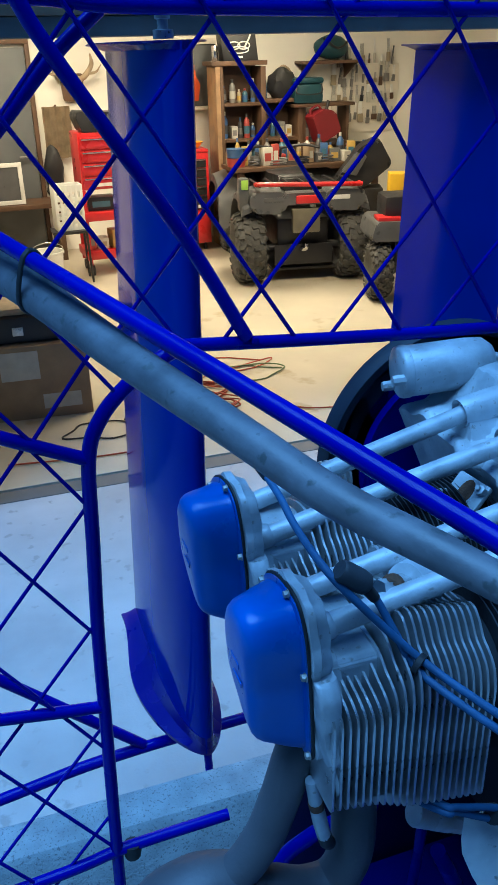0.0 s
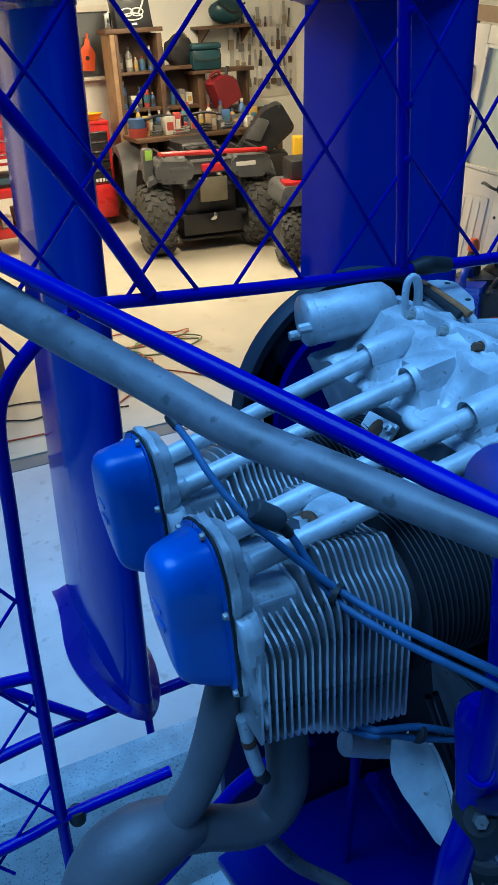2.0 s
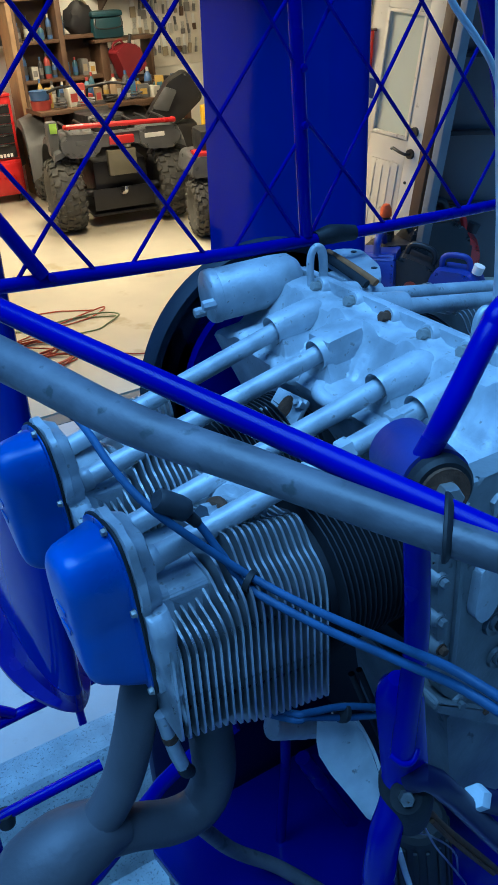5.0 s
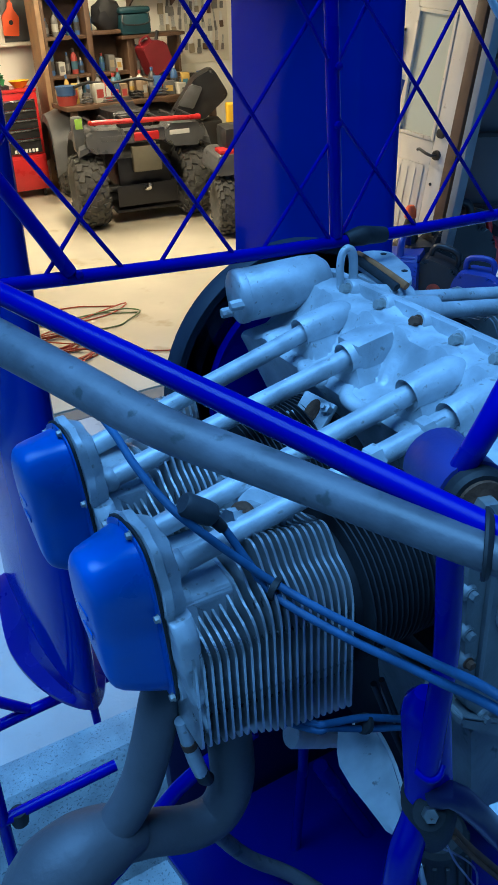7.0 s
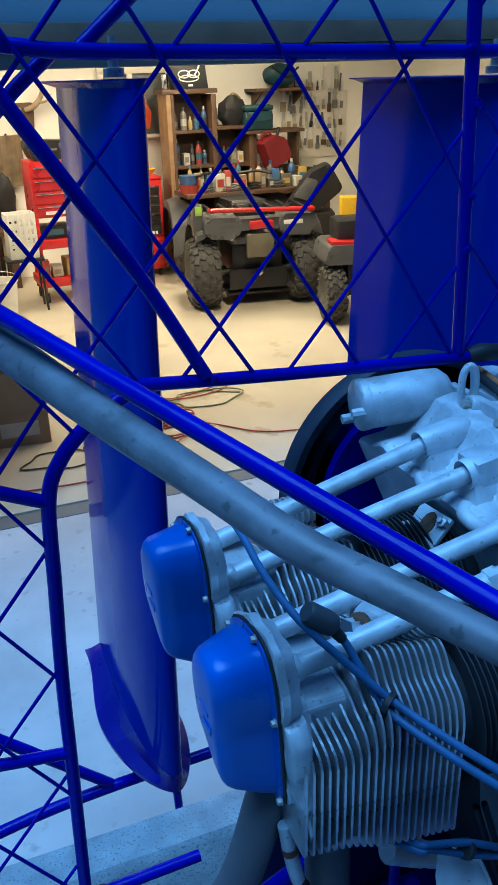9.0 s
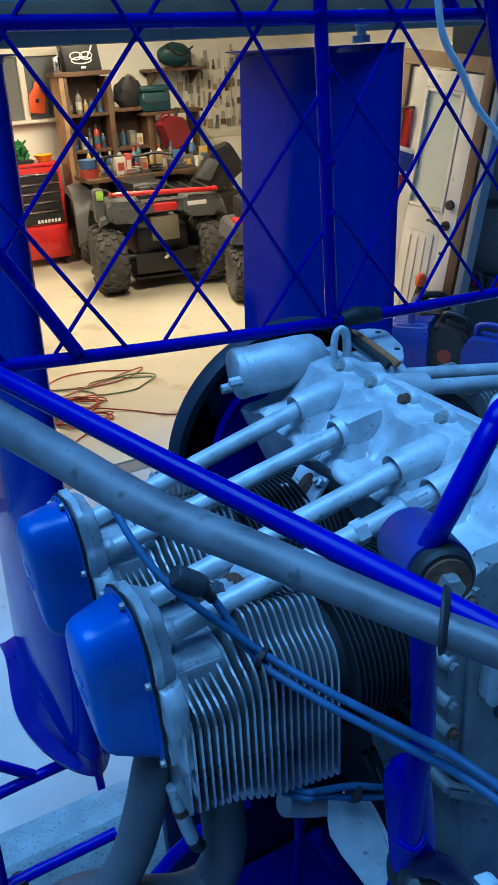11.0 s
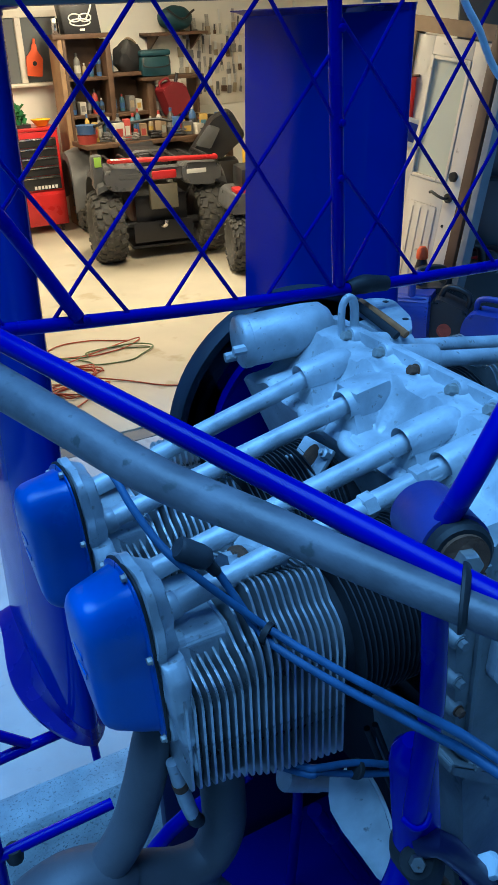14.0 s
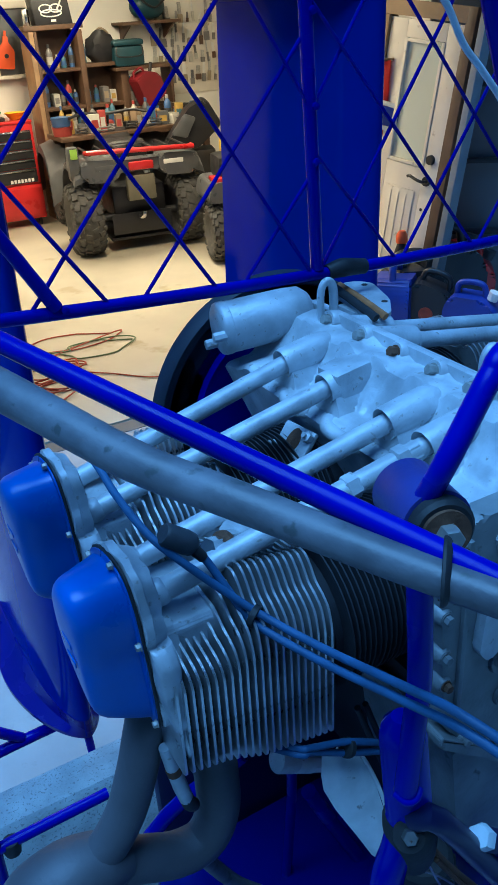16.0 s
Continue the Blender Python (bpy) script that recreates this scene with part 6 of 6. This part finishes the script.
part("grille", prism(round_poly([(-0.20, 0.86), (-0.05, 0.82), (0.05, 1.0), (-0.06, 1.04)], 0.02), "y", -0.17, -0.151, 0.006), GREYP, sb)
for k in range(5):
    part("cable_loop", tube([(0.30, -0.1 - 0.02 * k, 0.8 - 0.06 * k), (0.40, -0.16, 0.72 - 0.05 * k), (0.34, -0.18, 0.60 - 0.04 * k), (0.22, -0.16, 0.62 - 0.03 * k)], 0.010, 8), RUBBER, sb)
mw = holder("mower", "ride-on mower with grey tyres and a red stripe", "mower", pose(3.44, 6.10, 0.012, 0, 0, -14))
for x in (-0.235, 0.235):
    wh = make_tyre(0.235, 0.17, "wheel", mw, Matrix.Translation((x, 0.0, 0.243)))
    part("rim", lathe([(0.0, -0.06), (0.07, -0.055), (0.115, -0.04), (0.115, 0.04), (0.07, 0.055), (0.0, 0.06)], 20, pose(x, 0, 0.243, 0, 90, 0)), OLIVE, mw, "dull hub")
part("axle", tube([(-0.22, 0.0, 0.243), (0.22, 0.0, 0.243)], 0.02, 10, 1), BLACKP, mw)
part("deck", prism(round_poly([(-0.33, 0.50), (0.33, 0.50), (0.30, 0.66), (-0.29, 0.66)], 0.04), "y", -0.12, 0.40, 0.02), GREYP, mw, "scuffed grey mudguard deck")
part("frame", box((-0.12, -0.05, 0.22), (0.12, 0.38, 0.505), 0.02), BLACKP, mw)
part("stripe", prism([(-0.27, 0.660), (0.26, 0.640), (0.26, 0.668), (-0.27, 0.690)], "y", -0.09, 0.10, 0.006), REDP, mw, "red stripe")
part("seat_base", box((-0.20, 0.0, 0.655), (0.22, 0.34, 0.84), 0.04), BLACKP, mw)
yj = holder("yellow_box", "bright yellow plastic box on the shelf unit", "box", pose(3.90, 7.20, 0.50, 0, 0, -20))
part("body", box((-0.07, -0.08, 0), (0.09, 0.10, 0.38), 0.008), YELLOW, yj)
sk = holder("side_shelf", "dark steel shelf unit", "shelf", pose(3.98, 7.24, 0.012, 0, 0, -20))
part("board", box((-0.2, -0.18, 0.45), (0.3, 0.2, 0.485), 0.004), BLACKP, sk)
for x in (-0.19, 0.27):
    for y in (-0.17, 0.17):
        part("leg", box((x, y, 0), (x + 0.025, y + 0.025, 0.449)), BLACKP, sk)

# loose clutter on the work table: bottles and coiled leads
for k in range(12):
    bottle(2.66 + k * 0.115 + rs.uniform(-0.03, 0.03), 8.26 + rs.uniform(-0.04, 0.08), 0.914, rs.uniform(0.02, 0.04), rs.uniform(0.10, 0.26), rs.randrange(8))
for k in range(5):
    cx, cy, r0 = 2.75 + k * 0.26, 7.99 + rs.uniform(-0.02, 0.02), rs.uniform(0.05, 0.08)
    thing("coiled_cable", tube([(cx + r0 * math.cos(a * 0.5) * (1 + 0.1 * math.sin(a * 1.3)), cy + 0.5 * r0 * math.sin(a * 0.5), 0.922 + 0.002 * a) for a in range(30)], 0.007, 6, 3), rs.choice((RUBBER, COLS[3], COLS[6])), "small coil of cable on the work table", "cable", "coiled cables")

# cords on the floor
CORD_R = mat("orange_red_cord", (0.42, 0.06, 0.025), 0.55, 0, 0.2, 20, 0.05, 90)
CORD_G = mat("green_cord", (0.13, 0.20, 0.09), 0.55, 0, 0.2, 20, 0.05, 90)


def coil(cx, cy, rad, turns, material, label, tail, squash=0.6):
    pts = []
    n = int(turns * 9)
    for k in range(n):
        a = k / 9 * 6.28318
        rr = rad * (0.7 + 0.45 * rs.random())
        pts.append((cx + rr * math.cos(a) + 0.03 * rs.uniform(-1, 1), cy + squash * rr * math.sin(a), 0.019 + 0.006 * (k // 9)))
    pts += tail
    return thing("extension_cord", tube(pts, 0.0048, 8, 5), material, label, "cord", "floor cords")


coil(1.20, 4.62, 0.23, 4.5, CORD_R, "orange-red extension cord heaped on the concrete", [(1.5, 4.4, 0.02), (1.75, 4.15, 0.02), (2.2, 4.05, 0.02)])
coil(1.24, 4.40, 0.16, 3, CORD_R, "orange-red extension cord heaped on the concrete", [(1.1, 4.15, 0.02), (0.9, 3.98, 0.02), (0.5, 3.95, 0.02), (0.0, 4.02, 0.02)])
coil(1.58, 4.85, 0.26, 1.6, CORD_G, "green extension cord looped on the concrete", [(1.2, 5.0, 0.02), (1.0, 5.1, 0.02)])
coil(1.48, 5.05, 0.30, 1.2, CORD_R, "orange-red extension cord looped on the concrete", [(1.1, 4.8, 0.02)])
coil(0.55, 4.30, 0.22, 1.3, RUBBER, "black cable looped on the concrete", [(0.8, 4.12, 0.02), (1.1, 4.05, 0.02)])

# half-glazed door by the opening, out of plumb, with its frame
dc, du = Vector((3.52, 4.13, 1.285)), Vector((-0.18, 0.985, 0)).normalized()
vw = Vector((0.65, 0.74, -0.12)).normalized()
M0 = Matrix.Translation(dc) @ Matrix.Rotation(radians(8.0), 4, vw) @ Matrix.Translation(-dc)
base = Matrix(((-du.x, du.y, 0, dc.x), (-du.y, -du.x, 0, dc.y), (0, 0, 1, -0.05), (0, 0, 0, 1)))
do = holder("half_glazed_door", "cream half-glazed door with dark lever handle, out of plumb", "door", M0 @ base)
L, R, PL, PR = -0.238, 0.312, -0.106, 0.193
part("stile", box((L, 0, 0), (PL - 0.001, 0.04, 1.855), 0.003), DOORP, do)
part("stile", box((PR + 0.001, 0, 0), (R, 0.04, 1.855), 0.003), DOORP, do)
part("rail", box((PL, 0, 1.757), (PR, 0.04, 1.855), 0.003), DOORP, do)
part("lower_panel", box((PL, 0.0, 0.0), (PR, 0.036, 1.063), 0.003), DOORP, do)
part("raised_panel", box((PL + 0.035, -0.007, 0.15), (PR - 0.035, -0.0005, 0.92), 0.005), DOORP, do)
for k in range(3):
    part("panel_batten", box((PL + 0.075 + 0.062 * k, -0.011, 0.18), (PL + 0.085 + 0.062 * k, -0.0075, 0.89), 0.001), DOORP, do)
part("pane", box((PL + 0.001, 0.016, 1.065), (PR - 0.001, 0.024, 1.755)), PANE, do, "glossy pane with a pale reflection put into its colour")
for lo, hi in (((PL, -0.006, 1.065), (PL + 0.022, 0.0155, 1.755)), ((PR - 0.022, -0.006, 1.065), (PR, 0.0155, 1.755)), ((PL + 0.023, -0.006, 1.065), (PR - 0.023, 0.0155, 1.085)), ((PL + 0.023, -0.006, 1.735), (PR - 0.023, 0.0155, 1.755))):
    part("bead", box(lo, hi, 0.003), DOORP, do)
HX = 0.236
part("lever", tube([(HX, -0.01, 0.995), (HX, -0.05, 0.995), (HX - 0.05, -0.055, 1.003), (HX - 0.10, -0.05, 1.014), (HX - 0.115, -0.048, 1.006)], 0.009, 10, 2), BLACKP, do, "dark bronze lever")
part("rose", lathe([(0.0, 0), (0.030, 0), (0.028, 0.014), (0, 0.016)], 18, pose(HX, -0.0005, 0.995, 90)), BLACKP, do)
part("deadbolt", lathe([(0.0, 0), (0.030, 0), (0.027, 0.018), (0, 0.02)], 18, pose(HX + 0.004, -0.0005, 1.122, 90)), BLACKP, do)
part("keyhole", lathe([(0.0, 0), (0.010, 0), (0.009, 0.004), (0, 0.005)], 12, pose(HX - 0.006, -0.0005, 0.822, 90)), BLACKP, do)
part("casing", box((L - 0.08, -0.02, 0), (L - 0.004, 0.06, 1.865), 0.003), CARD, do, "brown cased edge")
part("casing", box((L - 0.08, -0.02, 1.867), (R + 0.02, 0.06, 1.95), 0.003), CARD, do, "brown cased head")
part("jamb_board", box((R + 0.006, -0.02, 0), (R + 0.075, 0.08, 1.95), 0.003), WOOD, do, "bare brown jamb board")
part("grey_strip", box((R + 0.105, -0.03, 0), (R + 0.15, 0.05, 1.97), 0.003), STRIP, do, "pale grey weather strip")

# dark shelving and cans by the door
ds = holder("dark_cabinet", "dark grey steel cabinet in shadow beside the door", "cabinet", pose(4.00, 4.05, 0.012, 0, 0, -40))
part("body", box((-0.30, 0, 0), (0.5, 0.4, 2.45), 0.008), GREYDOOR, ds)
for z in (0.5, 0.95, 1.4):
    part("shelf", box((-0.28, -0.06, z), (0.48, -0.001, z + 0.03), 0.003), BLACKP, ds)
part("broom_handle", tube([(-0.36, -0.10, 0), (-0.35, -0.04, 1.05)], 0.016, 10, 1), YELLOW, ds)


def jerry(name, x, y, rz, material, cap, label, s=1.0, tip=0):
    j = holder(name, label, "fuel can", pose(x, y, 0.012 + 0.15 * s * math.sin(radians(abs(tip))), 0, 0, rz) @ pose(0, 0, 0, 0, tip, 0), "fuel cans")
    b = prism(round_poly([(-0.15 * s, 0), (0.15 * s, 0), (0.16 * s, 0.25 * s), (0.08 * s, 0.33 * s), (-0.12 * s, 0.34 * s), (-0.16 * s, 0.25 * s)], 0.04 * s), "y", -0.09 * s, 0.09 * s, 0.025 * s)
    part("body", b, material, j)
    part("handle", tube([(-0.10 * s, 0, 0.32 * s), (-0.08 * s, 0, 0.40 * s), (0.05 * s, 0, 0.40 * s), (0.08 * s, 0, 0.31 * s)], 0.018 * s, 10), material, j)
    part("cap", lathe([(0.032 * s, 0), (0.034 * s, 0.05 * s), (0, 0.055 * s)], 14, pose(0.11 * s, 0, 0.315 * s, 0, 20, 0)), cap, j)
    return j


jerry("jerrycan", 3.22, 3.82, 40, GASB, BLACKP, "blue plastic jerrycan on the floor", 1.25)
kk = jerry("jerrycan", 3.31, 3.70, -50, BLACKP, BLACKP, "black plastic oil can with a red emblem, tipped over", 1.0, 18)
part("emblem", lathe([(0.030, 0), (0.044, 0.0), (0.044, 0.004), (0.030, 0.004), (0.030, 0)], 20, pose(0.0, -0.094, 0.17, 90)), EMBLEM, kk, "round red emblem")
jerry("jerrycan", 3.48, 3.42, -60, GASB, WHITE, "blue plastic jerrycan on the floor", 1.0)
rc = jerry("jerrycan", 3.86, 3.90, -40, REDP, BLACKP, "red plastic fuel can", 1.2)
jerry("jerrycan", 3.40, 3.88, -20, BLACKP, BLACKP, "black plastic fuel can", 1.25)
jerry("jerrycan", 3.68, 3.90, -10, BLACKP, BLACKP, "black plastic fuel can", 1.5)
oc = holder("spray_bottle", "dark bottle with an orange cap", "bottle", Matrix.Translation((3.385, 3.98, 0.012)))
part("body", lathe([(0.05, 0), (0.055, 0.02), (0.055, 0.46), (0.026, 0.55)], 18), BLACKP, oc)
part("cap", lathe([(0.034, 0.55), (0.037, 0.555), (0.035, 0.60), (0.020, 0.625), (0.0, 0.63)], 18), ORANGE, oc)

# red and blue cloth hung beyond the cage
fl = holder("hanging_cloth", "red cloth with a blue and white band hung by the door", "cloth", pose(3.447, 4.39, 1.04, 0, 0, -60))
bm = bmesh.new()
g = [[bm.verts.new((-0.13 + 0.26 * i / 12 - 0.003 * j, 0.018 * math.sin(i * 0.9 + 0.2 * j), 0.55 - 0.55 * j / 12)) for j in range(13)] for i in range(13)]
for i in range(12):
    for j in range(12):
        bm.faces.new((g[i][j], g[i + 1][j], g[i + 1][j + 1], g[i][j + 1]))
bmesh.ops.solidify(bm, geom=list(bm.faces), thickness=0.004)
part("fabric", bm, REDP, fl)
part("band", box((-0.13, -0.026, 0.20), (0.13, -0.021, 0.31), 0.001, pose(0, 0, 0, 0, 14, 0)), GASB, fl, "dark blue band")
for z in (0.17, 0.312):
    part("band_edge", box((-0.13, -0.026, z), (0.13, -0.021, z + 0.027), 0.001, pose(0, 0, 0, 0, 14, 0)), WHITE, fl, "white band edge")
part("rod", tube([(-0.14, 0, 0.555), (0.14, 0, 0.555)], 0.008, 8, 1), WOOD, fl)
part("cord", tube([(0, 0, 0.56), (0, 0, 1.678)], 0.003, 6, 1), WHITE, fl)
